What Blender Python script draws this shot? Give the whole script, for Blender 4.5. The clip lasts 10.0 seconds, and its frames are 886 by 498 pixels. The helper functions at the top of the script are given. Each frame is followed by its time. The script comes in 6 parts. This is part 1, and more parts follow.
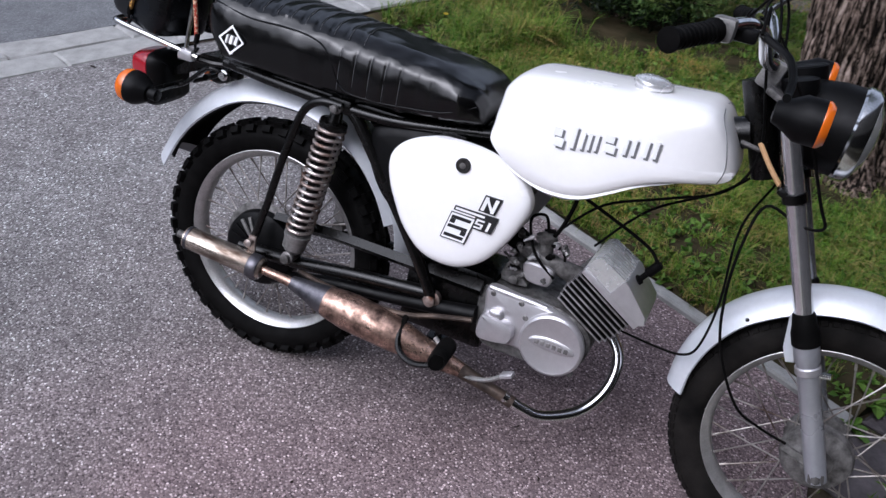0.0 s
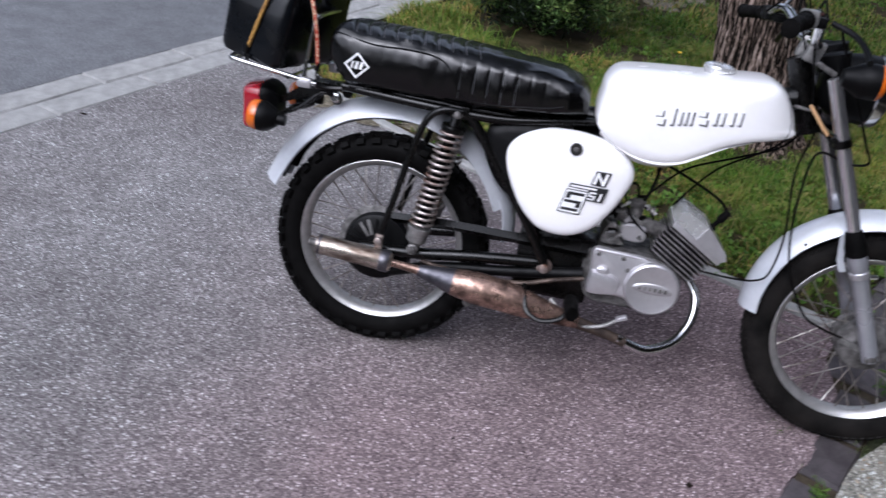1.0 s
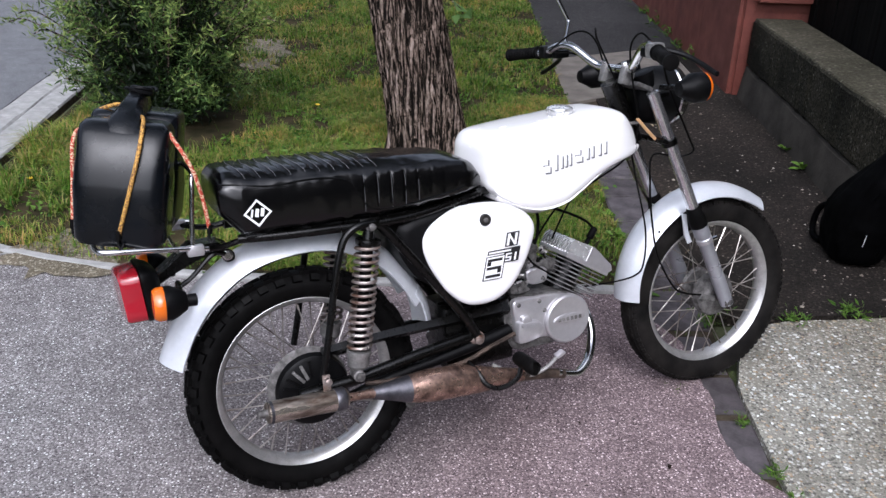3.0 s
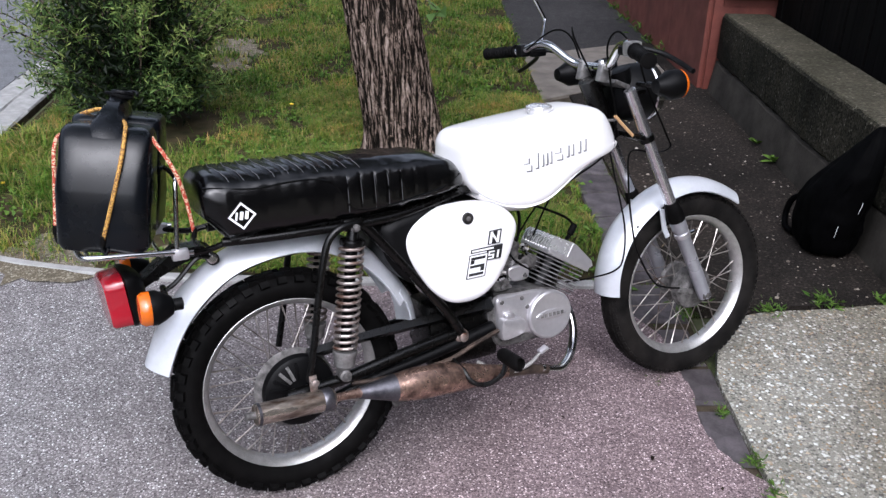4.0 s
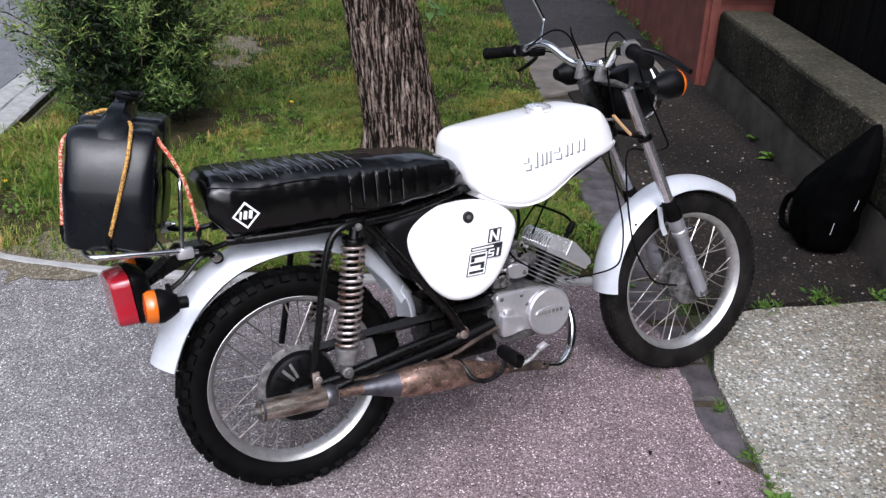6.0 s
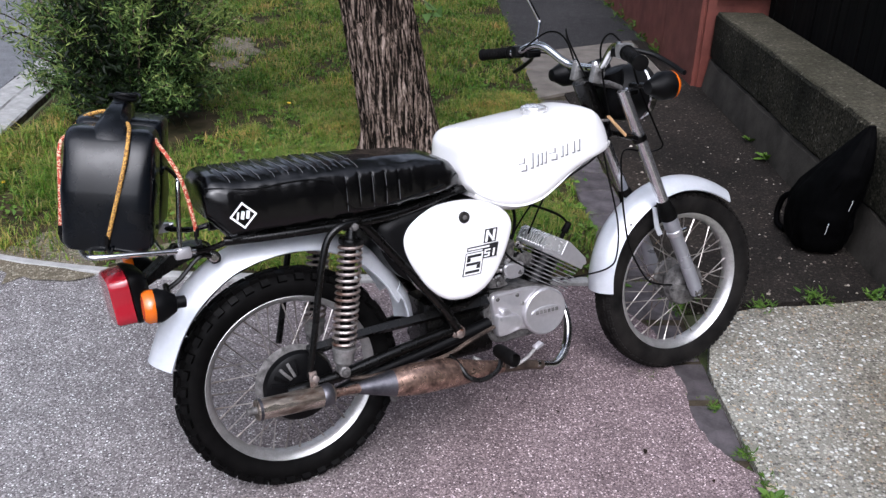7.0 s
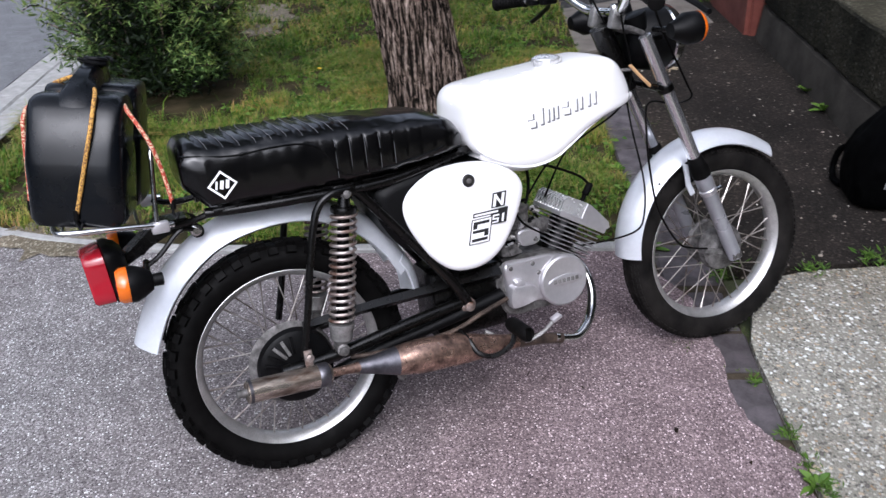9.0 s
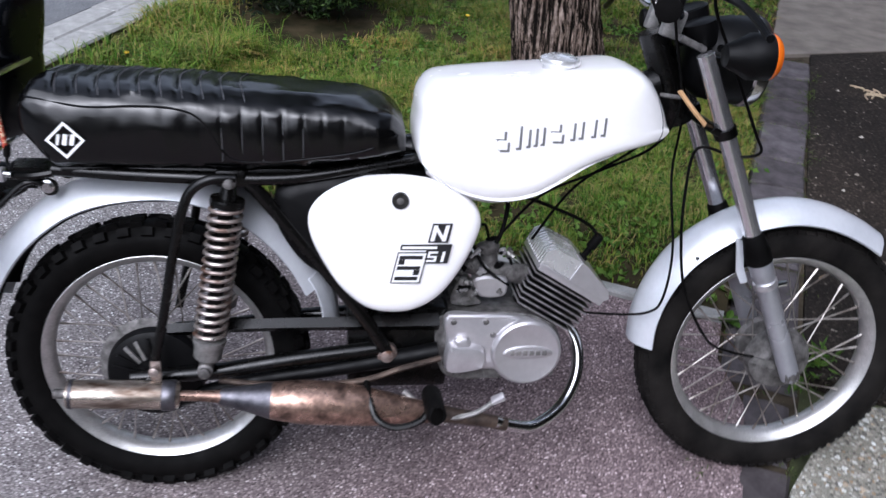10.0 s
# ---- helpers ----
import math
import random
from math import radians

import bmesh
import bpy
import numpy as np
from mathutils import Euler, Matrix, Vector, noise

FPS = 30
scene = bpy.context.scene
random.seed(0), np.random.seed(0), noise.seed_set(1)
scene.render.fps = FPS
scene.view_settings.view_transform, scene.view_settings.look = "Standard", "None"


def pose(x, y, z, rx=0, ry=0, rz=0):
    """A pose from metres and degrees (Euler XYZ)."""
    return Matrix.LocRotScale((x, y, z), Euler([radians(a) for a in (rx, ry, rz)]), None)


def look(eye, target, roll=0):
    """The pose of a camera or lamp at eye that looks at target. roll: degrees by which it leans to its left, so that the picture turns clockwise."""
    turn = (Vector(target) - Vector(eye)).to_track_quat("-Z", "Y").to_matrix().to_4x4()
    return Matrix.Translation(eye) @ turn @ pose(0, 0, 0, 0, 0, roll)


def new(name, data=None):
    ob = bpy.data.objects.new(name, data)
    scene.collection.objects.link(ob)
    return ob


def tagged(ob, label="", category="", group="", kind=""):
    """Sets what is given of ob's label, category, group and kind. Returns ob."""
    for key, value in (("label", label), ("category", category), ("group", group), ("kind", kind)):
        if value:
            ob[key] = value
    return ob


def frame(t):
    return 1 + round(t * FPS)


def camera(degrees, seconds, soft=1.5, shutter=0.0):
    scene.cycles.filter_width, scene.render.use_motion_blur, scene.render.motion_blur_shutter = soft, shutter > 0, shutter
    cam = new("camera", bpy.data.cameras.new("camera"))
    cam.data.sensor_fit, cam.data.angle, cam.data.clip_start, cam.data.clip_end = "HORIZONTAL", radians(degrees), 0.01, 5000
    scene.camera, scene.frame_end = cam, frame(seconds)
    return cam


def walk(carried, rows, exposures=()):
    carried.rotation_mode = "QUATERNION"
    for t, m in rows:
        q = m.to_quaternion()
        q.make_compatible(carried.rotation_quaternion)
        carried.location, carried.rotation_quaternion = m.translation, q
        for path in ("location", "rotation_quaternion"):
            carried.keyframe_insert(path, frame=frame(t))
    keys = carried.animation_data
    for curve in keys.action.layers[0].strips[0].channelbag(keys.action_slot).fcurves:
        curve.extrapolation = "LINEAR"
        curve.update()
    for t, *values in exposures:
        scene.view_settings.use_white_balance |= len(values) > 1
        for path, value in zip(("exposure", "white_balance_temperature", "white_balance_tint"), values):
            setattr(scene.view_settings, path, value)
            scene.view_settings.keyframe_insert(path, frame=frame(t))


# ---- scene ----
from mathutils.bvhtree import BVHTree

# ---- camera and walk ----
cam = camera(54.21, 10.0, soft=1.4, shutter=0.2)
PATH = [
    (0, (0.937, -1.31, 1.411), (0.345, 0.242, 0.298), 8.9),
    (0.2, (0.829, -1.413, 1.396), (0.388, 0.219, 0.328), 9.5),
    (0.5, (0.69, -1.617, 1.38), (0.475, 0.091, 0.362), 8.4),
    (0.8, (0.543, -1.8, 1.389), (0.335, -0.079, 0.392), 10.5),
    (1, (0.444, -1.817, 1.422), (0.19, -0.117, 0.399), 8.1),
    (1.2, (0.333, -1.889, 1.333), (-0.001, -0.135, 0.432), 4.1),
    (1.5, (0.096, -1.848, 1.431), (-0.1, -0.099, 0.481), 2.2),
    (1.8, (-0.097, -1.851, 1.415), (0.031, -0.055, 0.544), 0.7),
    (2, (-0.217, -1.879, 1.428), (0.195, -0.137, 0.537), 1.3),
    (2.2, (-0.304, -1.831, 1.436), (0.16, -0.126, 0.498), 1.4),
    (2.5, (-0.374, -1.755, 1.444), (0.176, -0.032, 0.591), 0.5),
    (3, (-0.407, -1.645, 1.461), (0.321, 0.007, 0.599), 1.4),
    (4.5, (-0.446, -1.646, 1.481), (0.34, -0.024, 0.614), 1.2),
    (5, (-0.452, -1.664, 1.493), (0.326, -0.04, 0.623), 1.2),
    (5.5, (-0.448, -1.66, 1.49), (0.332, -0.041, 0.613), 1.2),
    (7, (-0.452, -1.678, 1.494), (0.338, -0.062, 0.62), 1.2),
    (7.5, (-0.451, -1.679, 1.494), (0.333, -0.056, 0.627), 1.2),
    (8, (-0.452, -1.682, 1.493), (0.335, -0.067, 0.613), 1.3),
    (8.5, (-0.458, -1.645, 1.47), (0.323, -0.062, 0.531), -0.6),
    (8.7, (-0.43, -1.621, 1.445), (0.29, -0.014, 0.498), -2.5),
    (9, (-0.268, -1.6, 1.424), (0.376, 0.042, 0.481), -2.2),
    (9.3, (-0.06, -1.56, 1.406), (0.35, 0.102, 0.372), -1.4),
    (9.5, (0.081, -1.494, 1.387), (0.463, 0.168, 0.343), -1.2),
    (9.7, (0.185, -1.418, 1.373), (0.491, 0.258, 0.325), 0.3),
    (10, (0.386, -1.247, 1.344), (0.559, 0.446, 0.293), 3.9),
]
EXPOSURE = [(0.0, 0.58, 5650, 15), (0.5, 0.60, 5600, 15), (1.0, 0.63, 5600, 15), (1.5, 0.71, 5600, 16), (2.0, 0.58, 5650, 15), (2.5, 0.77, 5750, 14), (4.5, 1.03, 5800, 14), (9.0, 0.97, 5750, 14), (10.0, 0.86, 5600, 14)]
walk(cam, [(t, look(eye, target, roll)) for t, eye, target, roll in PATH], EXPOSURE)

# ---- world and light: evening under a closed sky ----
world = bpy.data.worlds.new("overcast_sky")
scene.world = world
world.use_nodes = True
wn = world.node_tree.nodes
wl = world.node_tree.links
sky = wn.new("ShaderNodeTexSky")
sky.sky_type = "NISHITA"
sky.sun_disc = False
sky.sun_elevation = radians(48)
sky.sun_rotation = radians(200)
sky.air_density, sky.dust_density, sky.ozone_density = 1.0, 6.0, 1.0
veil = wn.new("ShaderNodeHueSaturation")
veil.inputs["Saturation"].default_value = 0.35
wl.new(sky.outputs[0], veil.inputs["Color"])
wl.new(veil.outputs[0], wn["Background"].inputs["Color"])
wn["Background"].inputs["Strength"].default_value = 0.14
sun_data = bpy.data.lights.new("sun", "SUN")
sun_data.energy, sun_data.angle, sun_data.color = 0.8, radians(50), (1.0, 0.96, 0.92)
sun = new("sun", sun_data)
sun.matrix_world = look((-5.0, -3.5, 9.0), (0, 0, 0))


# ---- materials ----
def node(tree, kind, **values):
    n = tree.nodes.new(kind)
    for key, value in values.items():
        n.inputs[key.replace("_", " ")].default_value = value
    return n


def ramp(tree, source, stops, mode="LINEAR"):
    n = tree.nodes.new("ShaderNodeValToRGB")
    n.color_ramp.interpolation = mode
    while len(n.color_ramp.elements) < len(stops):
        n.color_ramp.elements.new(0.5)
    for e, (at, c) in zip(n.color_ramp.elements, stops):
        e.position = at
        e.color = (*c, 1) if len(c) == 3 else c
    tree.links.new(source, n.inputs["Fac"])
    return n.outputs["Color"]


def mix(tree, kind, fac, a, b):
    n = tree.nodes.new("ShaderNodeMix")
    n.data_type, n.blend_type = "RGBA", kind
    for slot, v in ((0, fac), (6, a), (7, b)):
        if isinstance(v, bpy.types.NodeSocket):
            tree.links.new(v, n.inputs[slot])
        elif slot == 0:
            n.inputs[0].default_value = v
        else:
            n.inputs[slot].default_value = (*v, 1)
    return n.outputs[2]


def base(name, colour, rough=0.5, metal=0.0, coat=0.0, spec=0.5):
    m = bpy.data.materials.new(name)
    m.use_nodes = True
    b = m.node_tree.nodes["Principled BSDF"]
    b.inputs["Base Color"].default_value = (*colour, 1)
    b.inputs["Roughness"].default_value = rough
    b.inputs["Metallic"].default_value = metal
    b.inputs["Coat Weight"].default_value = coat
    b.inputs["Specular IOR Level"].default_value = spec
    return m, m.node_tree, b


def coords(tree, scale=(1, 1, 1), kind="Object"):
    tc = tree.nodes.new("ShaderNodeTexCoord")
    mp = tree.nodes.new("ShaderNodeMapping")
    mp.inputs["Scale"].default_value = scale
    tree.links.new(tc.outputs[kind], mp.inputs["Vector"])
    return mp.outputs["Vector"]


def noise_tex(tree, vec, scale, detail=4.0, rough=0.55):
    n = node(tree, "ShaderNodeTexNoise", Scale=scale, Detail=detail, Roughness=rough)
    tree.links.new(vec, n.inputs["Vector"])
    return n.outputs["Fac"]


def cells(tree, vec, scale, feature="F1", out="Distance"):
    n = node(tree, "ShaderNodeTexVoronoi", Scale=scale)
    n.feature = feature
    tree.links.new(vec, n.inputs["Vector"])
    return n.outputs[out]


def bump(tree, bsdf, height, strength=0.3, distance=0.002):
    n = node(tree, "ShaderNodeBump", Strength=strength, Distance=distance)
    tree.links.new(height, n.inputs["Height"])
    tree.links.new(n.outputs["Normal"], bsdf.inputs["Normal"])


def surface(name, dark, light, scale=40.0, rough=(0.35, 0.6), metal=0.0, bumps=0.15, fine=None, coat=0.0, stretch=(1, 1, 1), spec=0.5, grain=0.78):
    """A worn plain material: two scales of variation in colour, gloss and relief."""
    m, t, b = base(name, light, rough[0], metal, coat, spec)
    v = coords(t, stretch)
    a = noise_tex(t, v, scale)
    f = noise_tex(t, v, fine or scale * 9, 3.0)
    col = ramp(t, a, ((0.3, dark), (0.68, light)))
    speck = ramp(t, f, ((0.3, (grain,) * 3), (0.7, (1, 1, 1))))
    t.links.new(mix(t, "MULTIPLY", 1.0, col, speck), b.inputs["Base Color"])
    t.links.new(ramp(t, a, ((0.3, (rough[1],) * 3), (0.7, (rough[0],) * 3))), b.inputs["Roughness"])
    bump(t, b, f, bumps, 0.001)
    return m


def stones(name, matrix, grains, size, patches, rough=0.9, relief=0.5, share=0.5, drift=None, pebbles=None):
    """Asphalt or washed concrete: little stones of several colours in a binder, with large soft patches."""
    m, t, b = base(name, matrix, rough, spec=0.12)
    v = coords(t)
    pick = cells(t, v, size, out="Color")
    gap = cells(t, v, size, "F1")
    sep = t.nodes.new("ShaderNodeSeparateColor")
    t.links.new(pick, sep.inputs[0])
    col = ramp(t, sep.outputs[0], grains, "CONSTANT")
    inside = ramp(t, gap, ((share, (1, 1, 1)), (share + 0.16, (0, 0, 0))))
    col = mix(t, "MIX", inside, matrix, col)
    lumps = inside
    if pebbles:
        # larger single stones set among the small ones
        tones, big_size, amount = pebbles
        warp = node(t, "ShaderNodeTexNoise", Scale=big_size * 0.9, Detail=1.0)
        t.links.new(v, warp.inputs["Vector"])
        shift = node(t, "ShaderNodeVectorMath")
        shift.operation = "MULTIPLY_ADD"
        shift.inputs[1].default_value = (0.012, 0.012, 0.012)
        t.links.new(warp.outputs["Color"], shift.inputs[0])
        t.links.new(v, shift.inputs[2])
        w = shift.outputs[0]
        sep2 = t.nodes.new("ShaderNodeSeparateColor")
        t.links.new(cells(t, w, big_size, out="Color"), sep2.inputs[0])
        here = ramp(t, sep2.outputs[1], ((amount, (1, 1, 1)), (amount + 0.01, (0, 0, 0))), "CONSTANT")
        round_ = ramp(t, cells(t, w, big_size, "F1"), ((0.36, (1, 1, 1)), (0.46, (0, 0, 0))))
        lumps = mix(t, "MULTIPLY", 1.0, here, round_)
        col = mix(t, "MIX", lumps, col, ramp(t, sep2.outputs[0], tones, "CONSTANT"))
        lumps = mix(t, "ADD", 0.5, lumps, inside)
    fine = noise_tex(t, v, size * 2.3, 3.0)
    col = mix(t, "MULTIPLY", 1.0, col, ramp(t, fine, ((0.3, (0.6, 0.6, 0.6)), (0.7, (1.15, 1.15, 1.15)))))
    big = noise_tex(t, v, 1.1, 5.0)
    col = mix(t, "MULTIPLY", 1.0, col, ramp(t, big, patches))
    mid = noise_tex(t, v, 9.0, 4.0)
    col = mix(t, "MULTIPLY", 1.0, col, ramp(t, mid, ((0.3, (0.82, 0.82, 0.82)), (0.7, (1.08, 1.08, 1.08)))))
    if drift:
        # a slow change of tone across the street side
        dot = node(t, "ShaderNodeVectorMath")
        dot.operation = "DOT_PRODUCT"
        dot.inputs[1].default_value = (0.33, -0.12, 0)
        t.links.new(v, dot.inputs[0])
        wander = node(t, "ShaderNodeMath")
        wander.operation = "MULTIPLY_ADD"
        wander.inputs[1].default_value = 0.5
        t.links.new(big, wander.inputs[0])
        t.links.new(dot.outputs["Value"], wander.inputs[2])
        col = mix(t, "MULTIPLY", 1.0, col, ramp(t, wander.outputs[0], drift))
    t.links.new(col, b.inputs["Base Color"])
    bump(t, b, mix(t, "ADD", 0.5, lumps, fine), relief, 0.002)
    return m


asphalt = stones("driveway_asphalt", (0.125, 0.106, 0.107), ((0.0, (0.150, 0.128, 0.129)), (0.22, (0.215, 0.186, 0.187)), (0.44, (0.285, 0.250, 0.250)), (0.62, (0.185, 0.158, 0.160)), (0.76, (0.066, 0.055, 0.057)), (0.88, (0.40, 0.355, 0.352)), (0.965, (0.64, 0.60, 0.59))),
                 215.0, ((0.30, (0.80, 0.76, 0.76)), (0.42, (0.98, 0.95, 0.95)), (0.56, (1.12, 1.10, 1.10)), (0.72, (1.24, 1.23, 1.23))), share=0.52, relief=0.5, drift=((0.0, (1.10, 1.24, 1.23)), (0.16, (1.10, 1.18, 1.17)), (0.40, (1.14, 1.045, 1.06)), (0.8, (1.14, 1.02, 1.05))))
road_mat = stones("street_asphalt", (0.128, 0.133, 0.139), ((0.0, (0.14, 0.145, 0.151)), (0.5, (0.185, 0.189, 0.194)), (0.8, (0.235, 0.237, 0.24))),
                  230.0, ((0.3, (0.92, 0.92, 0.94)), (0.7, (1.08, 1.08, 1.1))), relief=0.3)
path_mat = stones("path_asphalt", (0.021, 0.0175, 0.0150), ((0.0, (0.015, 0.0125, 0.0108)), (0.45, (0.026, 0.0215, 0.0180)), (0.78, (0.044, 0.037, 0.031)), (0.94, (0.075, 0.064, 0.054)), (0.985, (0.22, 0.20, 0.175))),
                  120.0, ((0.34, (0.55, 0.55, 0.54)), (0.5, (1.0, 0.98, 0.96)), (0.66, (1.5, 1.42, 1.34))), relief=0.8)
far_path_mat = stones("grey_path_asphalt", (0.034, 0.033, 0.034), ((0.0, (0.032, 0.031, 0.032)), (0.5, (0.052, 0.050, 0.050)), (0.82, (0.085, 0.082, 0.080))),
                      130.0, ((0.3, (0.75, 0.75, 0.75)), (0.7, (1.2, 1.2, 1.18))))
apron_mat = stones("washed_concrete", (0.20, 0.186, 0.155), ((0.0, (0.21, 0.192, 0.158)), (0.35, (0.34, 0.315, 0.265)), (0.6, (0.10, 0.092, 0.078)), (0.8, (0.42, 0.40, 0.36)), (0.93, (0.24, 0.165, 0.10))),
                   120.0, ((0.34, (0.66, 0.63, 0.55)), (0.47, (0.96, 0.95, 0.91)), (0.56, (1.16, 1.18, 1.18)), (0.68, (1.34, 1.40, 1.44))), relief=0.9, share=0.42,
                   pebbles=(((0.0, (0.52, 0.505, 0.465)), (0.22, (0.30, 0.27, 0.22)), (0.48, (0.115, 0.105, 0.092)), (0.72, (0.36, 0.29, 0.21)), (0.88, (0.68, 0.67, 0.64))), 66.0, 0.50))
kerb_mat = surface("kerb_concrete", (0.245, 0.245, 0.238), (0.375, 0.372, 0.362), 14.0, (0.85, 0.95), bumps=0.4, fine=220, spec=0.15)
patch_mat = surface("beige_concrete", (0.115, 0.100, 0.084), (0.195, 0.172, 0.146), 8.0, (0.85, 0.95), bumps=0.4, fine=200)
slate_mat = surface("grey_slab", (0.038, 0.034, 0.036), (0.105, 0.095, 0.099), 11.0, (0.6, 0.85), bumps=0.5, fine=120, spec=0.3)
soil_mat = surface("soil", (0.030, 0.025, 0.017), (0.075, 0.060, 0.042), 22.0, (0.9, 1.0), bumps=0.8, fine=150, spec=0.08)


slab_nodes = slate_mat.node_tree
pick = slab_nodes.nodes.new("ShaderNodeObjectInfo")
slab_bsdf = next(n for n in slab_nodes.nodes if n.type == "BSDF_PRINCIPLED")
worn = slab_bsdf.inputs["Base Color"].links[0].from_socket
slab_nodes.links.new(mix(slab_nodes, "MULTIPLY", 1.0, worn, ramp(slab_nodes, pick.outputs["Random"], ((0.0, (0.62, 0.58, 0.58)), (0.5, (0.95, 0.92, 0.93)), (1.0, (1.25, 1.22, 1.25))))), slab_bsdf.inputs["Base Color"])

# ---- building blocks ----
def finish(name, bm, material, parent=None, label="", smooth=38.0):
    me = bpy.data.meshes.new(name)
    bmesh.ops.recalc_face_normals(bm, faces=bm.faces)
    bm.to_mesh(me)
    bm.free()
    me.polygons.foreach_set("use_smooth", [True] * len(me.polygons))
    me.set_sharp_from_angle(angle=radians(smooth))
    me.materials.append(material)
    ob = new(name, me)
    ob.parent = parent
    return tagged(ob, label)


def part(name, bm, material, parent, label=""):
    return finish(name, bm, material, parent, label)


def raw(name, verts, faces, material, parent=None, smooth=False):
    me = bpy.data.meshes.new(name)
    me.from_pydata(verts, [], faces)
    if smooth:
        me.polygons.foreach_set("use_smooth", [True] * len(me.polygons))
    me.materials.append(material)
    ob = new(name, me)
    ob.parent = parent
    return ob


def curve(points, n=8, closed=False):
    """A smooth line through the points (Catmull-Rom), each with as many numbers as given."""
    p = np.array(points, float)
    k = len(p)
    out = []
    for i in range(k if closed else k - 1):
        a, b, c, d = (p[(i + j) % k] if closed else p[min(max(i + j, 0), k - 1)] for j in (-1, 0, 1, 2))
        for s in np.arange(n) / n:
            out.append(0.5 * (2 * b + (c - a) * s + (2 * a - 5 * b + 4 * c - d) * s * s + (3 * b - a - 3 * c + d) * s**3))
    if not closed:
        out.append(p[-1])
    return np.array(out)


def skin(bm, rings, caps=True, closed=False, around=True):
    """Faces between rings of equally many places."""
    vs = [[bm.verts.new(q) for q in ring] for ring in rings]
    n = len(vs[0])
    for a, b in zip(vs, vs[1:] + vs[:1] if closed else vs[1:]):
        for i in range(n if around else n - 1):
            bm.faces.new((a[i], a[(i + 1) % n], b[(i + 1) % n], b[i]))
    if caps and not closed and around:
        bm.faces.new(vs[0][::-1])
        bm.faces.new(vs[-1])
    return vs


def tube(points, radius, seg=10, n=8, bm=None, closed=False):
    """A round bar along a smooth line; the radius is one number or a fourth number of each point."""
    bm = bm or bmesh.new()
    line = curve(points, n, closed) if n > 1 else np.array(points, float)
    if line.shape[1] == 3:
        line = np.c_[line, np.full(len(line), radius)]
    pos = line[:, :3]
    tang = np.gradient(pos, axis=0) if not closed else np.roll(pos, -1, 0) - np.roll(pos, 1, 0)
    tang /= np.linalg.norm(tang, axis=1)[:, None] + 1e-12
    up = np.array((0.0, 0, 1)) if abs(tang[0][2]) < 0.9 else np.array((0.0, 1, 0))
    rings = []
    ang = np.arange(seg) * 2 * math.pi / seg
    for c, t, r in zip(pos, tang, line[:, 3]):
        up = up - (up @ t) * t
        up /= np.linalg.norm(up)
        side = np.cross(t, up)
        rings.append([c + r * (math.cos(a) * up + math.sin(a) * side) for a in ang])
    skin(bm, rings, closed=closed)
    return bm


def bar(a, b, r, seg=10, bm=None):
    return tube((a, b), r, seg, 1, bm)


def lathe(profile, centre=(0, 0, 0), axis=(0, 1, 0), seg=32, bm=None, loop=False):
    """Turns (along, radius) pairs round an axis; loop: the profile closes on itself."""
    bm = bm or bmesh.new()
    z = Vector(axis).normalized()
    x = z.orthogonal().normalized()
    y = z.cross(x)
    c = Vector(centre)
    rings = [[c + z * h + (x * math.cos(i * 2 * math.pi / seg) + y * math.sin(i * 2 * math.pi / seg)) * max(r, 1e-4) for i in range(seg)] for h, r in profile]
    skin(bm, rings, caps=not loop, closed=loop)
    return bm


def block(size, centre=(0, 0, 0), bevel=0.0, turn=None, bm=None, segs=2):
    """A box with rounded edges."""
    own = bmesh.new()
    bmesh.ops.create_cube(own, size=1.0)
    bmesh.ops.scale(own, vec=size, verts=own.verts)
    if bevel:
        bmesh.ops.bevel(own, geom=own.edges[:], offset=bevel, segments=segs, profile=0.6, affect="EDGES")
    m = Matrix.Translation(centre) @ (turn.to_4x4() if turn else Matrix())
    bmesh.ops.transform(own, matrix=m, verts=own.verts)
    if bm is None:
        return own
    return join(bm, own)


def join(bm, own):
    me = bpy.data.meshes.new("tmp")
    own.to_mesh(me)
    own.free()
    bm.from_mesh(me)
    bpy.data.meshes.remove(me)
    return bm


def moved(bm, m):
    bmesh.ops.transform(bm, matrix=m, verts=bm.verts)
    return bm


def pillow(outline, layers, n=5, low=1.0):
    """A closed outline in x and z, carried through the layers (y, inset) and closed at both ends; low: the share of the inset on the underside."""
    p = curve(outline, n, True)
    area = 0.5 * np.sum(p[:, 0] * np.roll(p[:, 1], -1) - np.roll(p[:, 0], -1) * p[:, 1])
    if area < 0:
        p = p[::-1]
    t = np.roll(p, -1, 0) - np.roll(p, 1, 0)
    t /= np.linalg.norm(t, axis=1)[:, None]
    inward = np.c_[-t[:, 1], t[:, 0]]
    share = (1 + (low - 1) * np.clip(inward[:, 1] * 2, 0, 1))[:, None]
    bm = bmesh.new()
    rings = []
    for y, inset in layers:
        q = p + inward * inset * share
        if inset > 0.022:
            q = p + inward * 0.022 * share
            mid = q.mean(0)
            q = mid + (q - mid) * max(0.05, 1 - (inset - 0.022) / 0.1)
        rings.append([(a, y, b) for a, b in q])
    vs = skin(bm, rings, caps=False)
    for ring in (vs[0], vs[-1]):
        mid = bm.verts.new(sum((v.co for v in ring), Vector()) / len(ring))
        for a, b in zip(ring, ring[1:] + ring[:1]):
            bm.faces.new((a, b, mid))
    return bm


